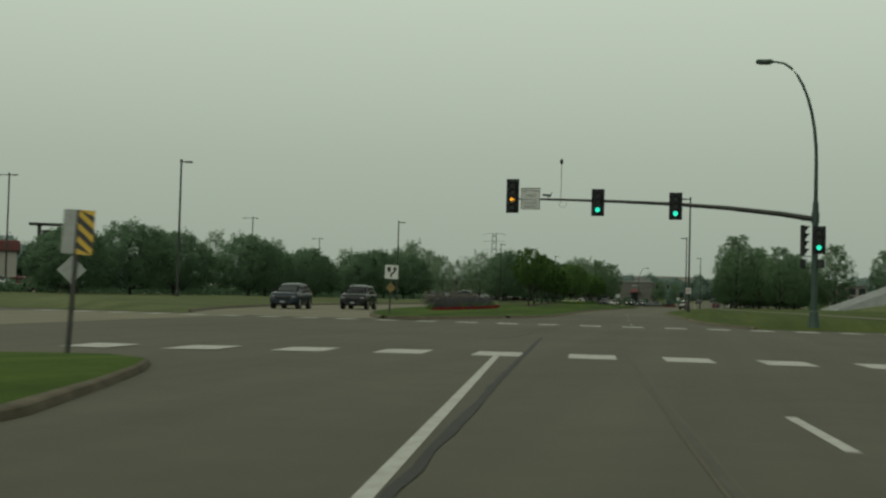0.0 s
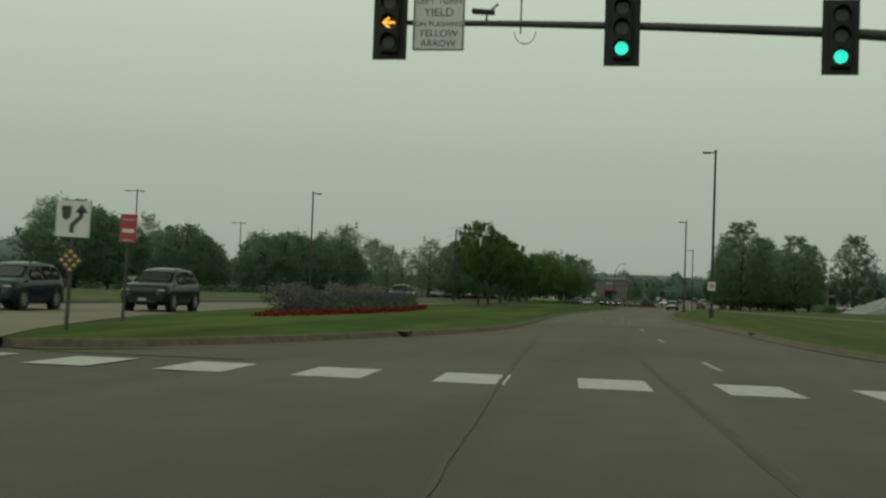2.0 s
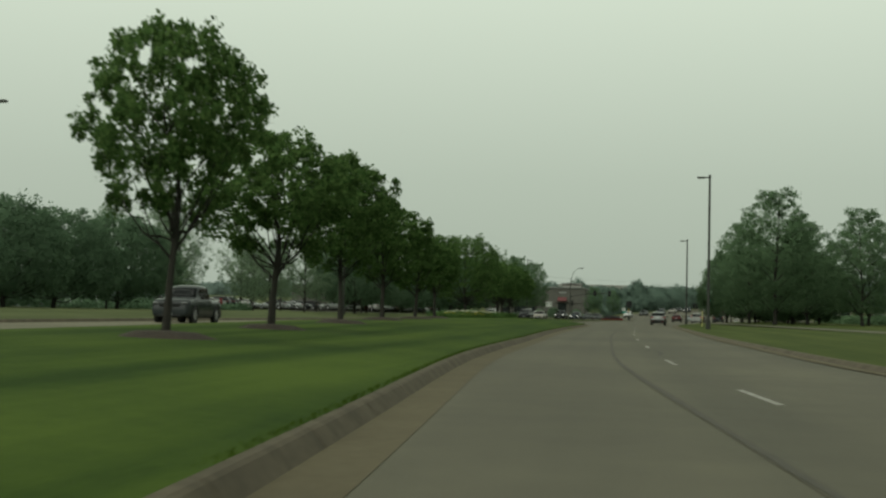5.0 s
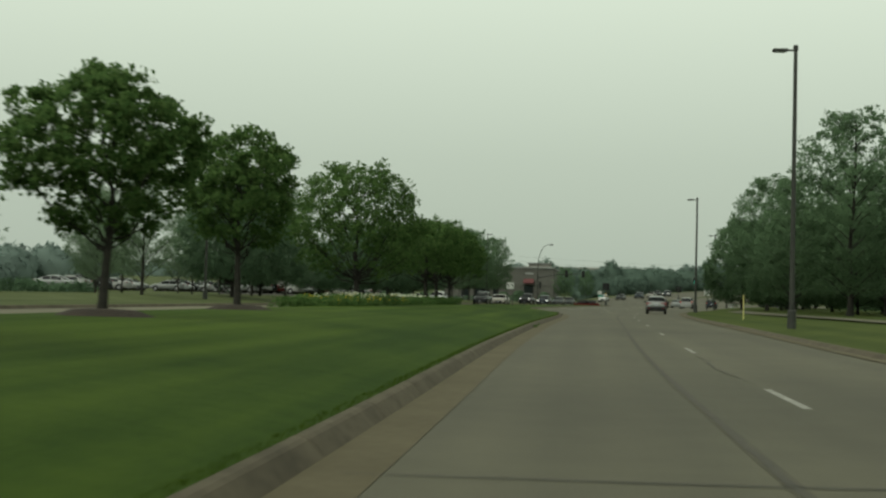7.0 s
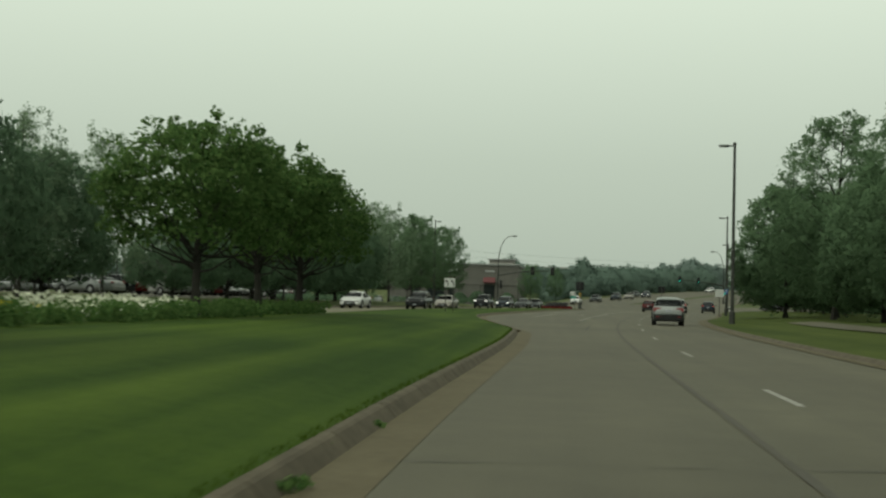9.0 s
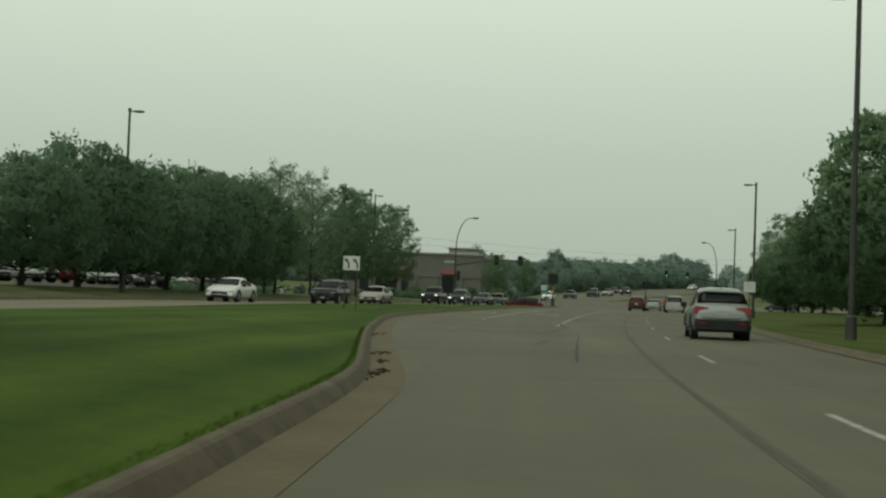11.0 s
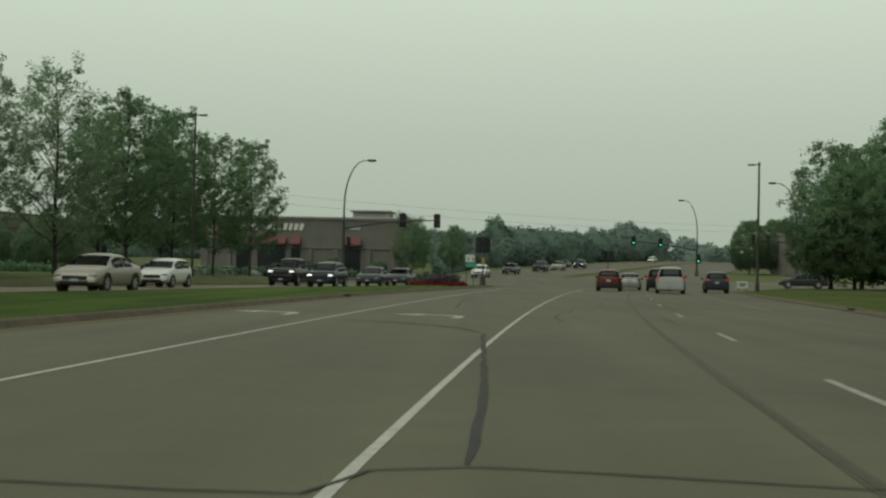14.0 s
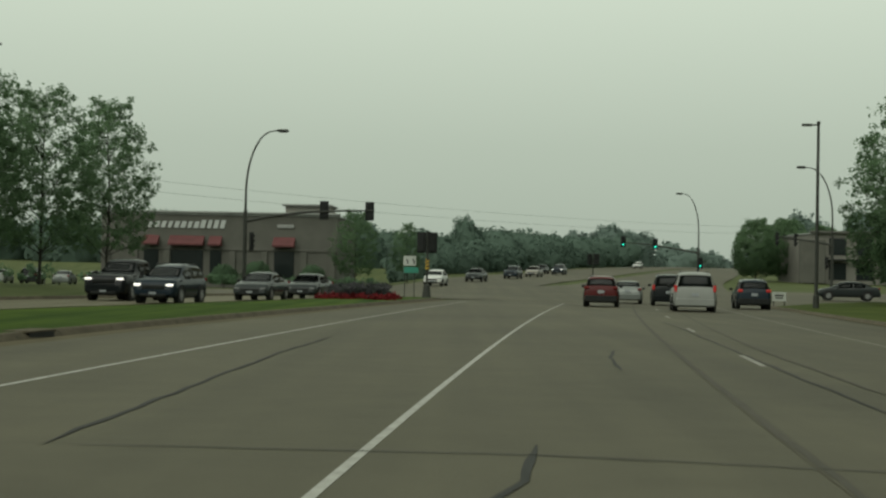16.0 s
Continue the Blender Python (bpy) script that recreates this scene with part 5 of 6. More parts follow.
def pole_base(top, mat, z=0.0):
    part("base", tube([(0, 0, z - 0.15), (0, 0, z), (0, 0, z + 0.75), (0, 0, z + 0.82)], [0.30, 0.29, 0.20, 0.15], 12), mat, top, "flared pole base")


# first junction: a mast arm with three heads, a lamp and side signals
mast = thing("traffic_signal", spot(7.84, 64.0, 0.10), "dark mast-arm traffic signal with green lamps and street lamp", "traffic signal")
pole_base(mast, STEEL_GREEN)
part("pole", tube([(0, 0, 0.7), (0, 0, 5.9)], [0.155, 0.14], 14), STEEL_GREEN, mast)
curved_mast(mast, 12.53, 2.15, -1, STEEL_GREEN, 0.14)
arm_pts = [(0.0, 0, 5.10), (-1.6, 0, 5.33), (-4.0, 0, 5.57), (-6.5, 0, 5.73), (-9.5, 0, 5.83), (-12.0, 0, 5.88), (-14.3, 0, 5.90)]
part("mast_arm", tube(arm_pts, [0.135, 0.125, 0.108, 0.09, 0.073, 0.058, 0.045], 12), STEEL_DARK, mast)
part("arm_clamp", tube([(0, 0, 4.92), (0, 0, 5.42)], [0.18, 0.18], 12), STEEL_GREEN, mast)
signal_head(mast, -14.32, 6.02, 4, 2, AMBER_LAMP)
signal_head(mast, -10.17, 5.75, 3, 2, GREEN_LAMP)
signal_head(mast, -6.47, 5.62, 3, 2, GREEN_LAMP)
signal_head(mast, 0.16, 4.12, 3, 2, GREEN_LAMP)
signal_head(mast, -0.55, 4.10, 4, -1, LAMP_OFF, 1.35, 0.02, False)
for x, yw in ((-0.52, 1.3), (0.22, -0.4)):
    ped = part("pedestrian_signal", box((0.40, 0.20, 0.40), (0, 0, 0), 0.02), BLACK, mast)
    ped.matrix_local = Matrix.Translation((x, 0.0, 3.02)) @ Matrix.Rotation(yw, 4, "Z")
    part("visor", box((0.36, 0.10, 0.03), (0, -0.14, 0.18)), BLACK, ped)
    part("face", box((0.32, 0.01, 0.32), (0, -0.105, 0)), LAMP_OFF, ped)
for z in (5.05, 3.35, 2.8):
    part("bracket", tube([(-0.6, 0, z), (0, 0, z)], 0.022, 6), STEEL_DARK, mast)
sg = part("yield_sign", box((0.94, 0.012, 1.06), (-13.45, -0.10, 5.90), 0.02), SIGN_WHITE, mast, "white left-turn-yield sign with black border")
for w, h, x, z in ((0.90, 0.016, 0, 0.505), (0.90, 0.016, 0, -0.505), (0.016, 1.0, 0.445, 0), (0.016, 1.0, -0.445, 0)):
    part("border", box((w, 0.004, h), (-13.45 + x, -0.109, 5.90 + z)), SIGN_BLACK, sg)
for text, size, z in (("LEFT TURN", 0.165, 0.37), ("YIELD", 0.21, 0.16), ("ON FLASHING", 0.135, -0.05), ("YELLOW", 0.18, -0.22), ("ARROW", 0.17, -0.40)):
    letters(text, size, -13.45, 5.90 + z, SIGN_BLACK, sg, -0.110)
part("antenna", tube([(-11.98, 0, 5.70), (-11.98, 0, 7.62)], 0.018, 6), GALV, mast)
part("camera_ball", tube([(-11.98, 0, 7.60), (-11.98, 0, 7.66), (-11.98, 0, 7.80), (-11.98, 0, 7.86)], [0.03, 0.075, 0.075, 0.03], 10), BLACK, mast)
part("detector", tube([(-12.85, -0.05, 6.10), (-12.45, -0.10, 6.06)], [0.055, 0.05], 8), BLACK, mast)
part("detector_bracket", tube([(-12.6, 0, 5.9), (-12.6, 0, 6.05), (-12.40, 0, 6.24)], 0.02, 6), BLACK, mast)
part("cable_loop", tube([(-11.9 + 0.19 * math.cos(a), 0.02, 5.74 - 0.22 * math.sin(a)) for a in [i * math.pi / 8 for i in range(9)]], 0.008, 5), BLACK, mast)

# second junction: left corner, heads seen from behind
nm = thing("traffic_signal", spot(-15.8, 408, 0.1), "dark mast-arm traffic signal facing away by street lamp", "traffic signal")
pole_base(nm, STEEL_DARK)
part("pole", tube([(0, 0, 0.7), (0, 0, 5.8)], [0.15, 0.14], 12), STEEL_DARK, nm)
curved_mast(nm, 11.4, 2.2, 1, STEEL_DARK, 0.13)
part("mast_arm", tube([(0, 0, 5.0), (1.6, 0, 5.35), (4.0, 0, 5.72), (6.5, 0, 5.86), (8.9, 0, 5.95)], [0.12, 0.11, 0.09, 0.07, 0.05], 10), STEEL_DARK, nm)
for x in (5.5, 8.7):
    signal_head(nm, x, 5.9, 3, -1, LAMP_OFF, math.pi, 0.15)
signal_head(nm, 0.45, 3.6, 3, -1, LAMP_OFF, 2.2, 0.1)

# signal post at the tip of the narrow median
mp = thing("traffic_signal", spot(-2.85, 398, 0.15), "short median signal post with two dark heads", "traffic signal")
pole_base(mp, STEEL_DARK)
part("pole", tube([(0, 0, 0.7), (0, 0, 4.2)], [0.07, 0.06], 10), STEEL_DARK, mp)
signal_head(mp, -0.36, 3.45, 3, -1, LAMP_OFF, 2.8, 0.0)
signal_head(mp, 0.30, 3.45, 3, -1, LAMP_OFF, 3.3, 0.0)
mk = part("marker_plate", box((0.22, 0.012, 0.62), (0.0, -0.09, 2.1), 0.01), SIGN_YELLOW, mp, "striped yellow hazard plate")
for k in range(3):
    part("stripe", flat([(-0.11, 1.93 + 0.2 * k), (-0.11, 1.85 + 0.2 * k), (0.11, 1.98 + 0.2 * k), (0.11, 2.06 + 0.2 * k)], 0.003, (0, -0.1, 0)), SIGN_BLACK, mk)
top, pl = post_sign("lane_use_sign", spot(-3.95, 398.5, 0.15), "white lane-use sign above a green panel", 0.80, 0.62, 2.30, SIGN_WHITE, "", 0.0, (-0.3, 0.3))
for dx in (-0.2, 0.2):
    bar("arrow_shaft", [(dx + 0.04, 2.10), (dx + 0.11, 2.10), (dx + 0.11, 2.26), (dx + 0.02, 2.42), (dx - 0.05, 2.38), (dx + 0.04, 2.24)], SIGN_BLACK, pl)
bar("green_panel", rect(0.9, 0.36, 0.1, 1.72), SIGN_GREEN, pl)

# second junction: far right mast with lit heads
fm = thing("traffic_signal", spot(28.7, 476, 0.0), "mast-arm traffic signal with green lamps and street lamp", "traffic signal")
pole_base(fm, STEEL_DARK, 1.6)
part("pole", tube([(0, 0, 0.7), (0, 0, 5.8)], [0.15, 0.14], 12), STEEL_DARK, fm)
curved_mast(fm, 12.3, 2.1, -1, STEEL_DARK, 0.13)
part("mast_arm", tube([(0, 0, 5.2), (-3, 0, 5.7), (-6, 0, 6.1), (-9.3, 0, 6.35)], [0.12, 0.10, 0.08, 0.05], 10), STEEL_DARK, fm)
signal_head(fm, -9.1, 6.4, 3, 2, GREEN_LAMP)
signal_head(fm, -5.25, 6.2, 3, 2, GREEN_LAMP)
signal_head(fm, 0.2, 4.0, 3, 2, GREEN_LAMP)
# second junction: right corner mast for the cross street
rm = thing("traffic_signal", spot(32.2, 432, 0.1), "mast-arm signal of the cross street by street lamp", "traffic signal")
pole_base(rm, STEEL_DARK, 0.58)
part("pole", tube([(0, 0, 0.7), (0, 0, 5.8)], [0.15, 0.14], 12), STEEL_DARK, rm)
curved_mast(rm, 11.75, 2.5, -1, STEEL_DARK, 0.13)
part("mast_arm", tube([(0, 0, 5.0), (-1.8, 0.8, 5.35), (-4.6, 2.0, 5.7)], [0.12, 0.10, 0.06], 10), STEEL_DARK, rm)
signal_head(rm, -4.4, 5.5, 3, -1, LAMP_OFF, 1.2, 1.9)
signal_head(rm, -2.9, 5.4, 3, -1, LAMP_OFF, 1.2, 1.3)
signal_head(rm, -0.5, 3.4, 3, -1, LAMP_OFF, 1.2, 0.0)
# far median signal post
fp = thing("traffic_signal", spot(15.4, 470, 1.45), "short far median signal post with dark heads", "traffic signal")
pole_base(fp, STEEL_DARK)
part("pole", tube([(0, 0, 0.7), (0, 0, 3.4)], [0.07, 0.06], 10), STEEL_DARK, fp)
signal_head(fp, -0.4, 2.65, 3, -1, LAMP_OFF, 0.2, 0.0)
signal_head(fp, 0.4, 2.65, 3, -1, LAMP_OFF, -0.2, 0.0)


# ---- vehicles ----
SHAPES = {
    "suv": dict(L=4.32, W=1.78, r=0.345, axles=(0.195, 0.80), belt=(1.02, 0.92), top=[(0, 0.55), (0.008, 0.80), (0.022, 1.00), (0.045, 1.10), (0.085, 1.30), (0.13, 1.47), (0.19, 1.56), (0.30, 1.605), (0.42, 1.605), (0.53, 1.55), (0.60, 1.46), (0.70, 1.22), (0.78, 1.035), (0.86, 0.985), (0.93, 0.91), (0.975, 0.78), (0.992, 0.64), (1, 0.50)], glass=((0.15, 0.37), (0.39, 0.66)), wind=(0.61, 0.765), rear=(0.050, 0.125), rails=False),
    "crossover": dict(L=4.58, W=1.86, r=0.36, axles=(0.195, 0.80), belt=(1.06, 0.98), top=[(0, 0.58), (0.008, 0.85), (0.020, 1.08), (0.05, 1.30), (0.085, 1.52), (0.13, 1.62), (0.25, 1.67), (0.42, 1.67), (0.53, 1.62), (0.60, 1.53), (0.70, 1.28), (0.775, 1.10), (0.86, 1.06), (0.935, 0.99), (0.978, 0.84), (0.993, 0.68), (1, 0.52)], glass=((0.10, 0.22), (0.24, 0.42), (0.44, 0.66)), wind=(0.61, 0.76), rear=(0.028, 0.082), rails=True),
    "sedan": dict(L=4.85, W=1.85, r=0.335, axles=(0.20, 0.81), belt=(0.97, 0.87), top=[(0, 0.52), (0.008, 0.78), (0.025, 0.98), (0.07, 1.05), (0.13, 1.09), (0.22, 1.27), (0.31, 1.41), (0.40, 1.465), (0.48, 1.47), (0.55, 1.43), (0.62, 1.33), (0.70, 1.13), (0.765, 0.985), (0.85, 0.92), (0.93, 0.83), (0.975, 0.70), (0.992, 0.58), (1, 0.44)], glass=((0.24, 0.41), (0.43, 0.65)), wind=(0.60, 0.755), rear=(0.145, 0.30), rails=False),
    "pickup": dict(L=5.75, W=1.98, r=0.40, axles=(0.20, 0.82), belt=(1.18, 1.14), top=[(0, 0.70), (0.006, 1.14), (0.02, 1.16), (0.15, 1.16), (0.325, 1.16), (0.335, 1.24), (0.35, 1.68), (0.38, 1.85), (0.48, 1.90), (0.56, 1.87), (0.615, 1.75), (0.71, 1.30), (0.74, 1.24), (0.90, 1.19), (0.965, 1.10), (0.992, 0.85), (1, 0.60)], glass=((0.375, 0.47), (0.485, 0.63)), wind=(0.62, 0.71), rear=(0.337, 0.365), rails=False),
    "large_suv": dict(L=5.18, W=2.03, r=0.40, axles=(0.20, 0.81), belt=(1.14, 1.10), top=[(0, 0.60), (0.006, 0.95), (0.016, 1.16), (0.035, 1.46), (0.06, 1.74), (0.095, 1.85), (0.25, 1.90), (0.45, 1.90), (0.56, 1.85), (0.61, 1.75), (0.71, 1.30), (0.75, 1.20), (0.90, 1.12), (0.965, 1.00), (0.992, 0.78), (1, 0.58)], glass=((0.09, 0.26), (0.28, 0.44), (0.455, 0.63)), wind=(0.615, 0.71), rear=(0.018, 0.058), rails=True),
    "hatch": dict(L=4.05, W=1.74, r=0.31, axles=(0.18, 0.81), belt=(1.00, 0.92), top=[(0, 0.55), (0.010, 0.82), (0.025, 1.00), (0.05, 1.16), (0.085, 1.38), (0.13, 1.48), (0.28, 1.53), (0.42, 1.53), (0.53, 1.47), (0.60, 1.37), (0.70, 1.16), (0.78, 0.99), (0.86, 0.94), (0.935, 0.86), (0.98, 0.72), (0.993, 0.60), (1, 0.46)], glass=((0.12, 0.34), (0.36, 0.67)), wind=(0.61, 0.765), rear=(0.038, 0.085), rails=False),
}


def car(kind, paint, m, label, category, group="", lit_front=False, brake=False):
    """A lofted car body with glass, lamps, wheels and trim; it faces +y."""
    sh = SHAPES[kind]
    L, W, r = sh["L"], sh["W"], sh["r"]
    hw = W / 2

    def ztop(u):
        return lerp_table(sh["top"], u)

    def ring(u):
        zt = ztop(u)
        belt = min(sh["belt"][0] + (sh["belt"][1] - sh["belt"][0]) * u, zt - 0.075)
        cab = max(0.0, min(1.0, (zt - belt - 0.10) / 0.35))
        end = min(1.0, min(u, 1 - u) / 0.11)
        w = hw * (0.82 + 0.18 * math.sqrt(max(0.0, end * (2 - end))))
        zb = 0.23 + 0.10 * (1 - end)
        wr = w * (0.88 - 0.155 * cab)
        h = belt - zb
        return [(0, zb), (w * 0.82, zb), (w * 0.95, zb + 0.05), (w * 0.995, zb + h * 0.34), (w, zb + h * 0.66), (w * 0.975, belt - h * 0.10), (w * 0.945, belt),
                (wr + w * 0.012 * cab, zt - 0.075 * cab - 0.022), (wr * 0.92, zt - 0.026 * cab - 0.007), (wr * 0.5, zt + 0.006), (0, zt + 0.012)]

    us = sorted({u for u, _ in sh["top"]} | {i / 22 for i in range(23)})
    top = thing("car", m, label, category, group)
    bm = bmesh.new()
    rows = []
    for u in us:
        rg = ring(u)
        y = (u - 0.5) * L
        right = [bm.verts.new((x, y, z)) for x, z in rg]
        left = [right[0]] + [bm.verts.new((-x, y, z)) for x, z in rg[1:-1]] + [right[-1]]
        rows.append((right, left))
    for (ra, la), (rb, lb) in zip(rows, rows[1:]):
        for k in range(10):
            bm.faces.new((ra[k], ra[k + 1], rb[k + 1], rb[k]))
            bm.faces.new((la[k + 1], la[k], lb[k], lb[k + 1]))
    for right, left in (rows[0], rows[-1]):
        for k in range(10):
            try:
                bm.faces.new((right[k], right[k + 1], left[k + 1], left[k]) if 0 < k < 9 else tuple(dict.fromkeys((right[k], right[k + 1], left[k + 1], left[k]))))
            except ValueError:
                pass
    bmesh.ops.recalc_face_normals(bm, faces=bm.faces[:])
    part("body", bm, PAINTS[paint], top, "", True)

    def pane(name, u0, u1, side):
        b2 = bmesh.new()
        grid = []
        for i in range(5):
            u = u0 + (u1 - u0) * i / 4
            rg = ring(u)
            (x5, z5), (x6, z6) = rg[6], rg[7]
            col = []
            for v in (0.06, 0.5, 0.94):
                col.append(b2.verts.new((side * (x5 + (x6 - x5) * v + 0.012), (u - 0.5) * L, z5 + (z6 - z5) * v + 0.004)))
            grid.append(col)
        for a, b in zip(grid, grid[1:]):
            for k in range(2):
                b2.faces.new((a[k], a[k + 1], b[k + 1], b[k]))
        bmesh.ops.solidify(b2, geom=b2.faces[:], thickness=0.006)
        part(name, b2, GLASS, top, "", True)

    for side in (1, -1):
        for a, b in sh["glass"]:
            pane("side_window", a, b, side)

    def screen(name, u0, u1, dy, wide=1.0):
        b2 = bmesh.new()
        grid = []
        for i in range(5):
            u = u0 + (u1 - u0) * i / 4
            rg = ring(u)
            col = []
            for s in (-0.94, -0.6, 0, 0.6, 0.94):
                x = rg[7][0] * s * wide
                z = ztop(u) + 0.010 - 0.034 * abs(s * wide) ** 3
                col.append(b2.verts.new((x, (u - 0.5) * L + dy, z + 0.012)))
            grid.append(col)
        for a, b in zip(grid, grid[1:]):
            for k in range(4):
                b2.faces.new((a[k], a[k + 1], b[k + 1], b[k]))
        bmesh.ops.solidify(b2, geom=b2.faces[:], thickness=0.006)
        part(name, b2, GLASS, top, "", True)

    screen("windshield", sh["wind"][0], sh["wind"][1], 0.012)
    screen("rear_window", sh["rear"][0], sh["rear"][1], -0.012, 1.07)
    yf, yr = L / 2, -L / 2
    zf = ztop(0.965)
    for side in (1, -1):
        part("headlight", box((0.30, 0.16, 0.10), (side * hw * 0.74, yf - 0.10, zf - 0.12), 0.035), HEADLIGHT if lit_front else CLEAR_LENS, top)
        zt = min(sh["belt"][0], ztop(0.03)) - 0.03
        red = BRAKE_RED if brake else TAIL_RED
        if kind == "suv":
            lamp = flat([(side * x, z) for x, z in ((0.40, 0.985), (0.62, 1.015), (0.80, 1.02), (0.86, 0.96), (0.85, 0.82), (0.79, 0.775), (0.73, 0.83), (0.66, 0.915), (0.42, 0.945))], 0.16, (0, yr - 0.02, 0))
            for vt in lamp.verts:
                vt.co.y += (vt.co.z - 0.76) * 0.42
            bmesh.ops.recalc_face_normals(lamp, faces=lamp.faces[:])
            part("tail_light", lamp, red, top)
        elif kind in ("hatch", "sedan", "crossover"):
            part("tail_light", box((0.26, 0.16, 0.15), (side * hw * 0.82, yr + 0.085, zt), 0.035), red, top)
        else:
            part("tail_light", box((0.13, 0.16, 0.32), (side * hw * 0.90, yr + 0.085, zt), 0.03), red, top)
        mi = part("mirror", box((0.20, 0.12, 0.15), (side * (hw + 0.11), L * 0.175, sh["belt"][1] + 0.13), 0.04), BLACK, top)
    part("grille", box((hw * 1.05, 0.08, 0.17), (0, yf - 0.022, zf - 0.21), 0.03), BLACK, top)
    part("front_bumper", box((W * 0.62, 0.14, 0.17), (0, yf - 0.045, 0.36), 0.05), BLACK, top, "dark lower air intake")
    part("rear_bumper", box((W * 0.92, 0.20, 0.40), (0, yr + 0.085, 0.46), 0.06), BLACK if kind in ("suv", "pickup", "crossover") else PAINTS[paint], top)
    part("number_plate", box((0.34, 0.012, 0.16), (0, yr - 0.006 + (0.03 if kind == "suv" else 0), 0.82 if kind != "pickup" else 0.62), 0.004), PLATE, top)
    part("number_plate", box((0.30, 0.012, 0.15), (0, yf + 0.016, 0.42), 0.004), PLATE, top)
    if brake:
        part("brake_lamp", box((0.30, 0.03, 0.03), (0, yr + sh["rear"][1] * L + 0.02, ztop(sh["rear"][1]) - 0.02)), BRAKE_RED, top)
    if kind == "suv":
        part("badge_bar", box((0.82, 0.03, 0.03), (0, yr + 0.105, 0.965), 0.008), BLACK, top)
        part("bumper_trim", tube([(-0.80, yr + 0.16, 0.74), (-0.55, yr + 0.01, 0.69), (0, yr - 0.03, 0.67), (0.55, yr + 0.01, 0.69), (0.80, yr + 0.16, 0.74)], 0.022, 6), PAINTS[paint], top)
        part("antenna_fin", box((0.05, 0.16, 0.06), (0, yr + 0.22 * L, 1.60), 0.015), PAINTS[paint], top)
        part("spoiler", box((W * 0.62, 0.20, 0.035), (0, yr + 0.115 * L, 1.475), 0.012), PAINTS[paint], top)
        part("wiper", box((0.42, 0.02, 0.02), (0.06, yr + 0.05 * L, 1.13), 0.005), BLACK, top)
        for side in (1, -1):
            part("reflector", box((0.20, 0.03, 0.06), (side * hw * 0.66, yr - 0.015, 0.50), 0.01), TAIL_RED, top)
            part("sill", box((0.05, L * 0.44, 0.12), (side * (hw - 0.015), 0, 0.29), 0.02), BLACK, top)
    if sh["rails"]:
        for side in (1, -1):
            hr = max(z for _, z in sh["top"])
            part("roof_rail", tube([(side * hw * 0.64, -L * 0.36, hr - 0.06), (side * hw * 0.64, -L * 0.30, hr + 0.03), (side * hw * 0.64, L * 0.02, hr + 0.03), (side * hw * 0.64, L * 0.06, hr - 0.05)], 0.02, 6), BLACK, top)
    for u in sh["axles"]:
        for side in (1, -1):
            y, x = (u - 0.5) * L, side * (hw - 0.115)
            bm = bmesh.new()
            add_tube(bm, [(x - side * 0.115, y, r), (x - side * 0.10, y, r), (x + side * 0.095, y, r), (x + side * 0.125, y, r)], [r - 0.03, r, r, r - 0.035], 20)
            wh = part("wheel", bm, TYRE, top, "", True)
            part("rim", tube([(x + side * 0.10, y, r), (x + side * 0.130, y, r)], [r * 0.66, r * 0.60], 16), RIM, wh)
            # solid black discs paint the shade between the spokes
            for k in range(5):
                a = 2 * math.pi * k / 5
                part("spoke_gap_shade", tube([(x + side * 0.128, y + r * 0.40 * math.cos(a), r + r * 0.40 * math.sin(a)), (x + side * 0.134, y + r * 0.40 * math.cos(a), r + r * 0.40 * math.sin(a))], r * 0.13, 6), BLACK, wh)
            arc = [(side * (hw + 0.003), y + (r + 0.055) * math.cos(a), r + (r + 0.055) * math.sin(a)) for a in [math.pi * (i / 12) for i in range(13)]]
            part("wheel_arch", tube(arc, 0.035, 6), BLACK, top)
            # solid black disc paints the shaded wheel opening; the body is uncut
            part("wheel_well_shade", tube([(side * (hw - 0.22), y, r), (side * (hw + 0.002), y, r)], r + 0.05, 18), BLACK, top)
    return top


def lane_pose(off, y, z=0.0, back=False):
    return at_road(off, y, z, math.pi if back else 0.0)


def opp_pose(lane, y):
    return at_road(opp_near(y) - (2.7, 6.5)[lane], y, opp_rise(y) + 0.006 if y < 404 else climb(lane_line(y) + opp_near(y) - (2.7, 6.5)[lane], y) + 0.034, math.pi)


# traffic going the camera's way
car("suv", "silver", lane_pose(1.65, 270.4), "silver compact crossover with red tail lamps in lane", "car", "", False)
car("crossover", "red", lane_pose(-2.9, 388), "dark red hatchback crossover on the through lane", "car", "", False)
car("large_suv", "dusty_white", lane_pose(1.7, 380), "dirty white full-size utility vehicle with brake lamps lit", "car", "", False, True)
car("crossover", "navy", lane_pose(5.5, 390), "dark blue crossover in the turning lane", "car", "", False, True)
car("sedan", "silver", lane_pose(-1.5, 402), "silver sedan ahead on the through lane", "car", "", False)
car("large_suv", "black", lane_pose(1.0, 397), "black utility vehicle ahead in the lane", "car", "", False, True)
# oncoming traffic
oc = "oncoming cars"
first_dark = car("crossover", "navy", opp_pose(1, 84.2), "dark blue crossover on the oncoming carriageway", "car", oc)
car("crossover", "black", opp_pose(0, 90.2), "black crossover passing the flower bed", "car", oc)
car("pickup", "grey", opp_pose(1, 172), "dark grey pickup truck on the oncoming carriageway", "pickup truck", oc)
wh = car("hatch", "white", opp_pose(1, 352.8), "white small hatchback on the oncoming carriageway", "car", oc)
car("pickup", "black", opp_pose(1, 376), "black pickup truck with headlamps lit", "pickup truck", oc, True)
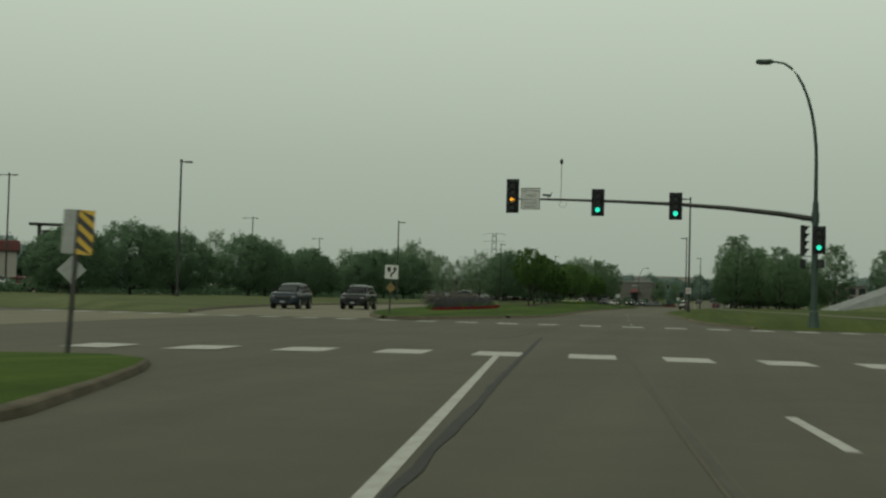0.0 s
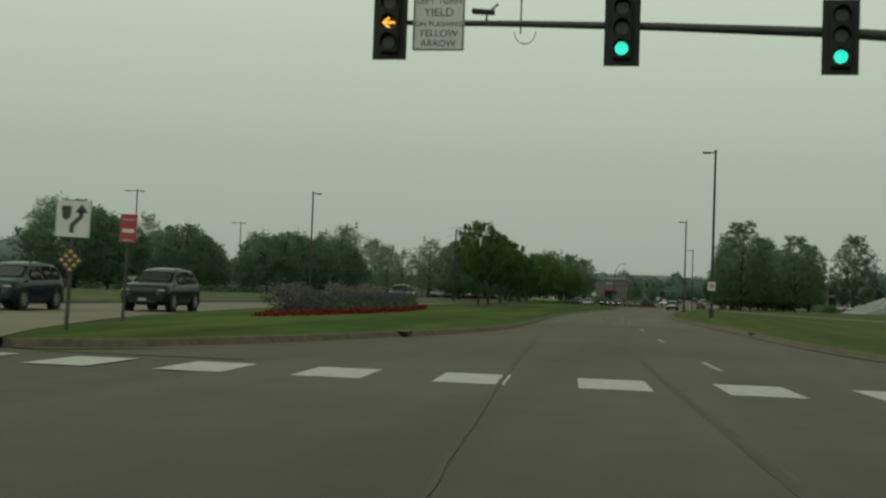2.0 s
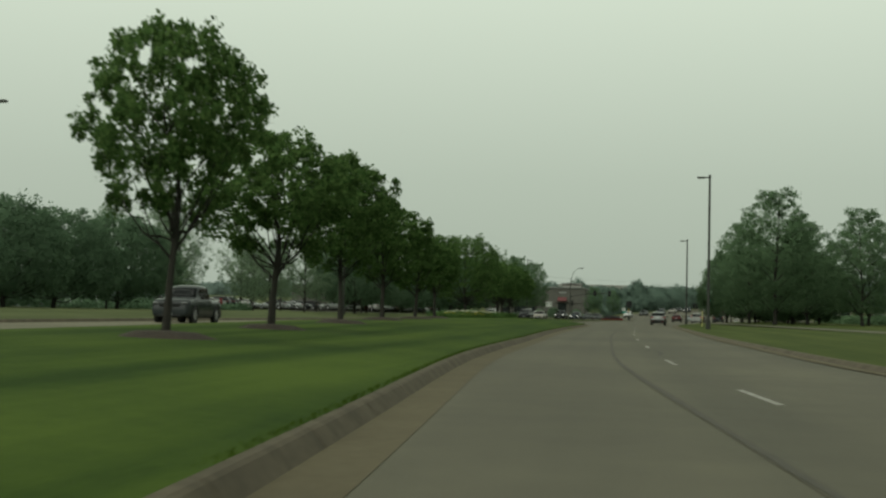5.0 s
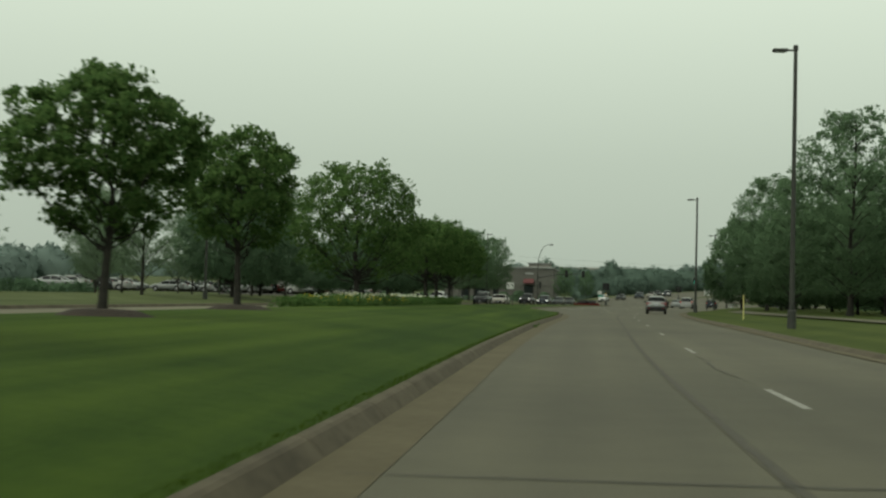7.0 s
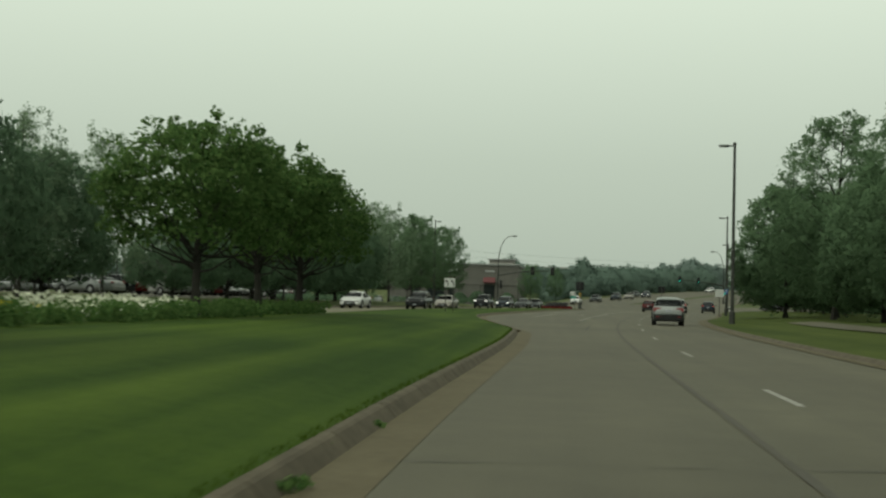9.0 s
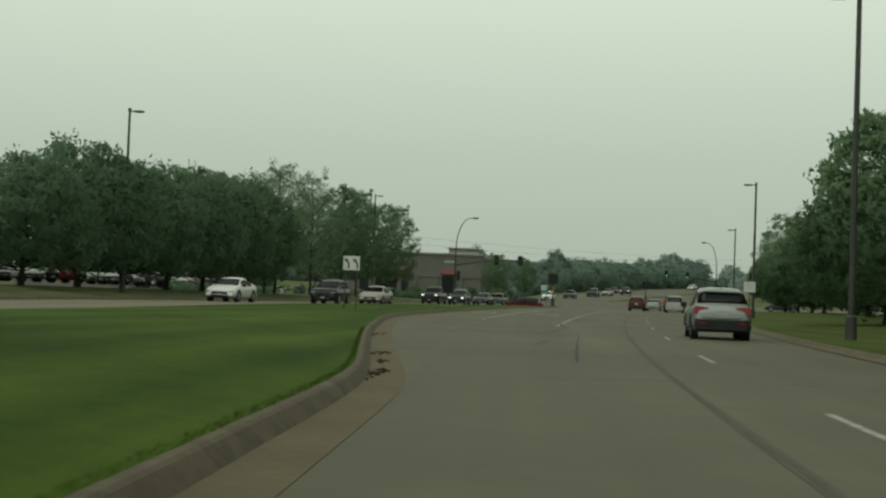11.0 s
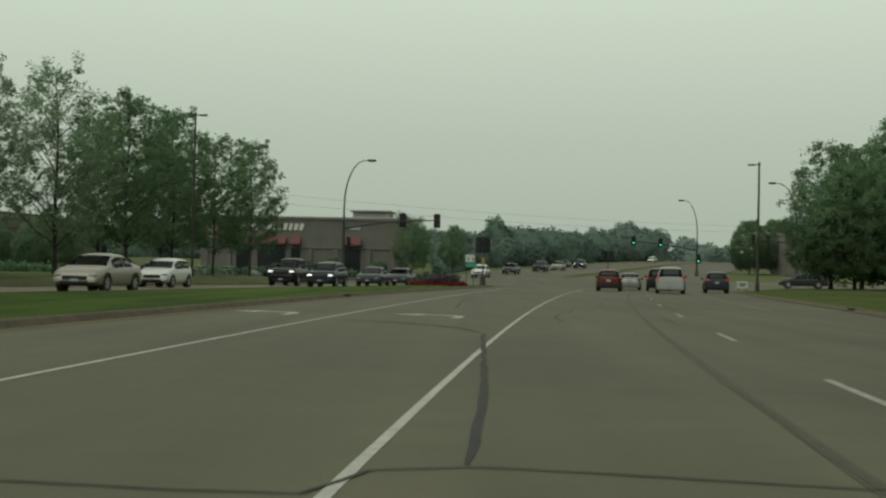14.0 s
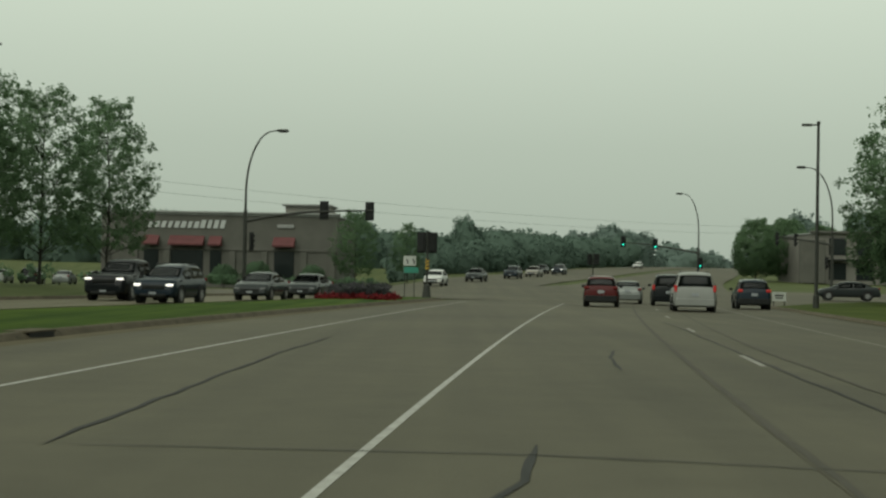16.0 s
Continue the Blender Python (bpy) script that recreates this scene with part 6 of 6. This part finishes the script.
car("sedan", "white", opp_pose(1, 307.5), "white sedan passing the narrow median", "car", oc)
car("crossover", "black", opp_pose(0, 318), "black crossover beside the lane sign", "car", oc)
cr = car("crossover", "navy", opp_pose(0, 371.3), "dark blue crossover with headlamps lit", "car", oc, True)
sd = car("sedan", "grey", opp_pose(0, 384), "grey sedan on the oncoming carriageway", "car", oc)
bg = car("sedan", "beige", opp_pose(0, 334), "champagne sedan on the oncoming carriageway", "car", oc)
for src, y, lane in ((sd, 393, 0), (wh, 440, 0), (sd, 464, 0), (first_dark, 489, 0), (bg, 505, 0), (cr, 527, 0), (sd, 533, 1), (wh, 642, 0), (wh, 664, 1)):
    copy_thing(src, opp_pose(lane, y))
# cars on the cross street and parked by the shops
turn = Matrix.Rotation(math.radians(80), 4, "Z")
copy_thing(sd, Matrix.Translation((30, 420, 0.37)) @ turn)
copy_thing(cr, Matrix.Translation((-30, 455, 0.0)) @ turn)

# ---- parking lots ----
tagged(link_mesh("parking_lot", [(-120, 275, 0.95), (-43, 275, 0.95), (-38, 392, 0.75), (-120, 392, 0.75)], [(0, 1, 2, 3)], LOT), "grey asphalt parking lot beyond the trees", "parking lot", "", "structure")
tagged(link_mesh("parking_lot", [(-130, 66, 0.46), (-50, 66, 0.46), (-50, 262, 0.60), (-130, 262, 0.60)], [(0, 1, 2, 3)], LOT), "grey asphalt parking lot beyond the verge", "parking lot", "", "structure")
tagged(link_mesh("parking_lot", [(24, 240, 0.60), (80, 240, 0.60), (80, 372, 0.60), (36, 372, 0.60)], [(0, 1, 2, 3)], LOT), "asphalt parking lot behind the outer trees", "parking lot", "", "structure")
pc = "parked cars"
park = [car("sedan", "silver", Matrix.Translation((-46, 300, 0.96)) @ Matrix.Rotation(1.2, 4, "Z"), "silver sedan parked on the lot", "car", pc, False),
        car("sedan", "dusty_white", Matrix.Translation((-46, 303.2, 0.96)) @ Matrix.Rotation(1.2, 4, "Z"), "white sedan parked on the lot", "car", pc, False),
        car("crossover", "black", Matrix.Translation((-46, 306.4, 0.96)) @ Matrix.Rotation(1.2, 4, "Z"), "black crossover parked on the lot", "car", pc, False),
        car("sedan", "red", Matrix.Translation((-46, 309.6, 0.96)) @ Matrix.Rotation(1.2, 4, "Z"), "dark red sedan parked on the lot", "car", pc, False)]
_p = random.Random(11)
for k in range(5, 26):
    if _p.random() < 0.9:
        copy_thing(_p.choices(park, (4, 3, 4, 1))[0], Matrix.Translation((-45 + 0.03 * k, 300 + 3.2 * k, 0.95 - 0.002 * k)) @ Matrix.Rotation(1.2 + (math.pi if _p.random() < 0.85 else 0), 4, "Z"))
for k in range(24):
    if _p.random() < 0.45:
        copy_thing(_p.choices(park, (4, 3, 4, 1))[0], Matrix.Translation((-62, 284 + 3.2 * k, 0.9)) @ Matrix.Rotation(1.5 + _p.choice((0, math.pi)), 4, "Z"))
for k in range(30):
    if _p.random() < 0.25:
        copy_thing(_p.choices(park, (4, 3, 4, 1))[0], Matrix.Translation((-58, 84 + 5.5 * k, 0.53)) @ Matrix.Rotation(1.5 + _p.choice((0, math.pi)), 4, "Z"))
for k in range(10):
    if _p.random() < 0.75:
        copy_thing(_p.choices(park, (4, 3, 4, 1))[0], Matrix.Translation((30 + 0.35 * k, 256 + 6.5 * k, 0.61)) @ Matrix.Rotation(1.5, 4, "Z"))
for k in range(9):
    if _p.random() < 0.75:
        copy_thing(_p.choices(park, (4, 3, 4, 1))[0], Matrix.Translation((-54 + 3.3 * k, 452, 0.0)) @ Matrix.Rotation(0.1, 4, "Z"))


# ---- buildings ----
def building(name, m, label, w, d, h, wall, parapet=0.35, group=""):
    top = thing(name, m, label, "building", group)
    part("wall", box((w, d, h), (0, d / 2, h / 2 - 0.1)), wall, top)
    part("roof", box((w + 0.3, d + 0.3, 0.25), (0, d / 2, h + 0.02), 0.04), ROOF, top)
    part("parapet", box((w + 0.5, 0.35, parapet), (0, 0.05, h + parapet / 2), 0.03), wall, top)
    return top


def window(parent, x, z, w, h, y=-0.02):
    fr = part("window", box((w, 0.10, h), (x, y, z), 0.02), BLACK, parent)
    part("pane", box((w - 0.14, 0.03, h - 0.14), (x, y - 0.05, z)), GLASS, fr)
    return fr


# the shop with the red awnings
shop = building("shop", Matrix.Translation((-27.1, 464, 0)) @ Matrix.Rotation(-0.05, 4, "Z"), "dark brown shop with red awnings and white wall sign", 26.6, 18, 8.1, BRICK)
part("cornice", box((27.0, 0.5, 0.22), (0, -0.1, 8.32), 0.05), ROOF, shop)
part("band", box((26.7, 0.16, 0.28), (0, -0.08, 4.25), 0.03), BRICK, shop)
tw = part("corner_tower", box((5.0, 5.0, 1.2), (9.6, 4.4, 8.7), 0.05), STUCCO, shop, "raised pale corner roof")
part("tower_roof", box((5.6, 5.8, 0.25), (9.6, 4.2, 9.4), 0.08), ROOF, tw)
for x, w in ((-7.6, 1.8), (-3.55, 3.9), (-0.3, 1.4), (7.4, 2.4)):
    b2 = bmesh.new()
    pr = [(0, 5.7), (-1.1, 4.8), (-1.1, 4.6), (0, 4.6)]
    a = [b2.verts.new((x - w / 2, y, z)) for y, z in pr]
    b = [b2.verts.new((x + w / 2, y, z)) for y, z in pr]
    b2.faces.new(a[::-1])
    b2.faces.new(b)
    for i in range(4):
        b2.faces.new((a[i], a[(i + 1) % 4], b[(i + 1) % 4], b[i]))
    bmesh.ops.recalc_face_normals(b2, faces=b2.faces[:])
    part("awning", b2, AWNING, shop)
    window(shop, x, 2.3, w * 0.94, 3.7)
# wall sign as plain slanted white shapes
for k in range(12):
    x, w, h = -7.7 + 0.74 * k, (0.50 if k % 3 else 0.40), (0.72 if k < 8 else 0.92)
    part("sign_shape", flat([(x - w / 2 - 0.12, 6.55), (x + w / 2 - 0.12, 6.55), (x + w / 2 + 0.12, 6.55 + h), (x - w / 2 + 0.12, 6.55 + h)], 0.10, (0, -0.12, 0)), SIGN_LETTER, shop)
part("small_sign", box((1.9, 0.10, 0.42), (7.5, -0.08, 6.9), 0.06), SIGN_BACK, shop)
for x in (-12.6, -9.4, -5.8, 1.6, 5.2, 9.6, 12.8):
    part("pilaster", box((0.7, 0.3, 4.1), (x, -0.12, 2.0), 0.04), BRICK, shop)

shop2 = building("shop", Matrix.Translation((54.4, 498, 2.0)) @ Matrix.Rotation(0.05, 4, "Z"), "two-storey taupe shop building with dark canopies", 12.0, 16, 6.75, TAUPE)
part("cornice", box((12.8, 0.9, 0.35), (0, -0.1, 6.95), 0.08), BRICK, shop2)
part("pier", box((3.4, 1.2, 6.0), (-6.2, -0.3, 2.9), 0.08), BRICK, shop2)
for x in (-2.6, 1.2, 4.6):
    for z in (1.6, 5.0):
        window(shop2, x, z, 2.4, 2.3)
    part("canopy", box((2.9, 1.3, 0.25), (x, -0.7, 3.15), 0.05), BLACK, shop2)

store = building("shop", Matrix.Translation((-75, 117, 0.4)) @ Matrix.Rotation(0.5, 4, "Z"), "low white shop with a red roof band", 24, 14, 4.2, STUCCO)
part("roof_band", box((24.6, 14.6, 1.1), (0, 7, 4.7), 0.1), AWNING, store)
for x in (-8, -3, 2, 7):
    window(store, x, 1.9, 3.2, 2.4)
for k, (x, y, w, h) in enumerate(((-62, 440, 30, 7.0),)):
    bd = building("store_building", Matrix.Translation((x, y, 0.0)) @ Matrix.Rotation(1.35, 4, "Z"), "long low brown retail building across the lot", w, 20, h, BRICK, 0.6, "retail buildings")
    for j in range(int(w / 7)):
        window(bd, -w / 2 + 4 + 7 * j, 2.0, 4.2, 3.0)
    part("band", box((w + 0.2, 0.2, 0.8), (0, -0.08, h - 1.0), 0.04), BRICK, bd)
off = building("office_building", Matrix.Translation((-28, 860, 7.3)) @ Matrix.Rotation(0.05, 4, "Z"), "wide flat-roofed building on the hazy skyline", 64, 40, 10, STUCCO, 0.8)
for j in range(9):
    window(off, -28 + 7 * j, 6.5, 4.5, 2.2)

# pale sloping roof on the outer side, half sunk behind a grass bank
hut = thing("storage_shed", Matrix.Translation((37, 226, 0.5)) @ Matrix.Rotation(0.1, 4, "Z"), "low shed with a long pale sloping roof", "shed")
b2 = bmesh.new()
pr = [(-13, 0.1), (-1.5, 4.6), (9, 4.2), (9, 0.0), (-13, 0.0)]
a = [b2.verts.new((x, 0, z)) for x, z in pr]
b = [b2.verts.new((x, 14, z)) for x, z in pr]
b2.faces.new(a)
b2.faces.new(b[::-1])
for i in range(5):
    b2.faces.new((a[i], b[i], b[(i + 1) % 5], a[(i + 1) % 5]))
bmesh.ops.recalc_face_normals(b2, faces=b2.faces[:])
part("wall", b2, ROOF, hut, "pale ribbed metal")
for k in range(11):
    part("rib", box((0.08, 14.0, 0.06), (-12 + k * 1.02, 7, 0.56 + k * 0.40), 0.0), GALV, hut)
bank_v = [(25, 221, 0.5), (33, 220, 2.0), (45, 220, 4.3), (80, 220, 4.6), (80, 208, 0.5), (22, 208, 0.4), (50, 208, 0.55)]
tagged(link_mesh("grass_bank", bank_v, [(0, 1, 5), (1, 2, 6, 5), (2, 3, 4, 6)], GRASS_DRY, True), "steep grass bank beside the shed", "bank", "", "structure")

# pylon sign board at the lot's corner
pyl = thing("pylon_sign", Matrix.Translation((-47, 97, 0.4)) @ Matrix.Rotation(0.45, 4, "Z"), "dark pylon sign with plain panels and flat cap", "sign")
for x in (-1.5, 1.5):
    part("post", box((0.30, 0.30, 5.6), (x, 0, 2.7), 0.03), STEEL_DARK, pyl)
part("cap", box((4.6, 0.7, 0.22), (0, 0, 5.6), 0.04), STEEL_DARK, pyl)
for k in range(5):
    part("panel", box((2.6, 0.22, 0.82), (0, 0, 4.75 - 0.92 * k), 0.03), SIGN_BLACK if k % 2 else STEEL_DARK, pyl)
    part("text_bar", box((1.7, 0.02, 0.14), (0, -0.125, 4.75 - 0.92 * k)), SIGN_BACK, pyl)
wb = thing("monument_sign", Matrix.Translation((-39.7, 133, 0.5)) @ Matrix.Rotation(0.35, 4, "Z") @ Matrix.Diagonal((0.75, 0.75, 0.9, 1)), "small white ground sign on the verge", "sign")
part("panel", box((1.0, 0.16, 1.25), (0, 0, 0.75), 0.03), SIGN_WHITE, wb)
part("base", box((1.2, 0.3, 0.2), (0, 0, 0.08), 0.02), CONCRETE, wb)
dw = thing("warning_sign", Matrix.Translation((-37.8, 80.7, 0.3)) @ Matrix.Rotation(0.3, 4, "Z"), "grey back of a large diamond warning sign", "sign")
part("plate", flat([(0, 1.0), (0.95, 1.95), (0, 2.9), (-0.95, 1.95)], 0.01), SIGN_BACK, dw)
part("post", box((0.07, 0.05, 2.9), (0, 0.04, 1.4)), STEEL_DARK, dw)

# low hedges before the lots
def hedge(name, label, seed, pts, h, mat):
    rr = random.Random(seed)
    spots = []
    for (x0, y0), (x1, y1) in zip(pts, pts[1:]):
        n = int(math.hypot(x1 - x0, y1 - y0) / 0.55)
        for i in range(n):
            s = i / n
            for _ in range(2):
                spots.append((x0 + (x1 - x0) * s + rr.uniform(-0.6, 0.6), y0 + (y1 - y0) * s + rr.uniform(-0.3, 0.3), 0.55 + rr.uniform(0.1, h)))
    scatter(name, label, "hedge", seed, spots, 26, 0.5, 0.28, mat, 0.8)


hedge("hedge", "low clipped dark hedge before the parking lot", 31, [(-47.5, 78), (-47.5, 255)], 0.9, LEAF_B)
hedge("hedge", "low clipped hedge before the far parking lot", 32, [(-39.6, 352), (-37.5, 392)], 0.5, LEAF_B)
hedge("hedge", "low green hedge under the outer trees", 33, [(22, 242), (33, 372)], 0.9, LEAF_C)
hedge("hedge", "dark low shrubs before the shop", 34, [(-38, 448), (-8, 447)], 0.6, LEAF_B)
hedge("hedge", "tall dark shrubs along the cross street", 37, [(-58, 447), (-40, 447)], 1.3, LEAF_B)

# red bed at the tip of the narrow median
scatter("red_flowers", "red bedding flowers at the median's tip", "flowers", 35, [(-6.4 + _p.uniform(-2.1, 2.1), 388 + _p.uniform(-4, 4), 0.16 + _p.uniform(0.0, 0.2)) for _ in range(200)], 18, 0.3, 0.16, RED_FLOWER)
scatter("bed_shrubs", "mound of dark leaves in the median's bed", "plants", 36, [(-6.5 + _p.uniform(-1.5, 1.5), 389 + _p.uniform(-3, 3), 0.35 + _p.uniform(0.0, 0.55)) for _ in range(160)], 20, 0.35, 0.18, PURPLE)


# power line and lattice tower
def wire(a, b, sag, r=0.016):
    pts = []
    for i in range(13):
        s = i / 12
        pts.append((a[0] + (b[0] - a[0]) * s, a[1] + (b[1] - a[1]) * s, a[2] + (b[2] - a[2]) * s - sag * 4 * s * (1 - s)))
    ob = part("wire", tube(pts, r, 4), BLACK, None)
    return tagged(ob, "thin black overhead wire", "wire", "overhead wires")


for z in (11.4, 12.6):
    wire((-60, 430, z), (60, 560, z - 0.4), 1.6)
for x, y, h in ((-60, 430, 13), (60, 560, 9.8)):
    up = thing("utility_pole", Matrix.Translation((x, y, climb(x, y) - 0.1)), "weathered wooden utility pole with a cross arm", "pole", "utility poles")
    part("pole", tube([(0, 0, 0), (0, 0, h)], [0.16, 0.11], 10), BARK, up)
    part("cross_arm", box((2.2, 0.12, 0.14), (0, 0, h - 0.8), 0.01), BARK, up)
tower = thing("lattice_tower", Matrix.Translation((-120, 800, 7.4)) @ Matrix.Diagonal((1.0, 1.0, 1.0, 1)), "grey steel lattice transmission tower far off", "tower")
for sx in (-1, 1):
    for sy in (-1, 1):
        part("leg", tube([(sx * 4, sy * 4, 0), (sx * 1.5, sy * 1.5, 22), (sx * 1.0, sy * 1.0, 33)], 0.13, 5), GALV, tower)
for k in range(8):
    z = 3 + 3.8 * k
    w = 4 - 2.5 * min(1, z / 22)
    for s in (-1, 1):
        part("brace", tube([(-w, s * w, z), (w * 0.9, s * w * 0.9, z + 3.6)], 0.08, 4), GALV, tower)
        part("brace", tube([(w, s * w, z), (-w * 0.9, s * w * 0.9, z + 3.6)], 0.08, 4), GALV, tower)
for z in (23, 28, 32.5):
    part("cross_arm", tube([(-7, 0, z), (0, 0, z + 0.8), (7, 0, z)], 0.13, 5), GALV, tower)
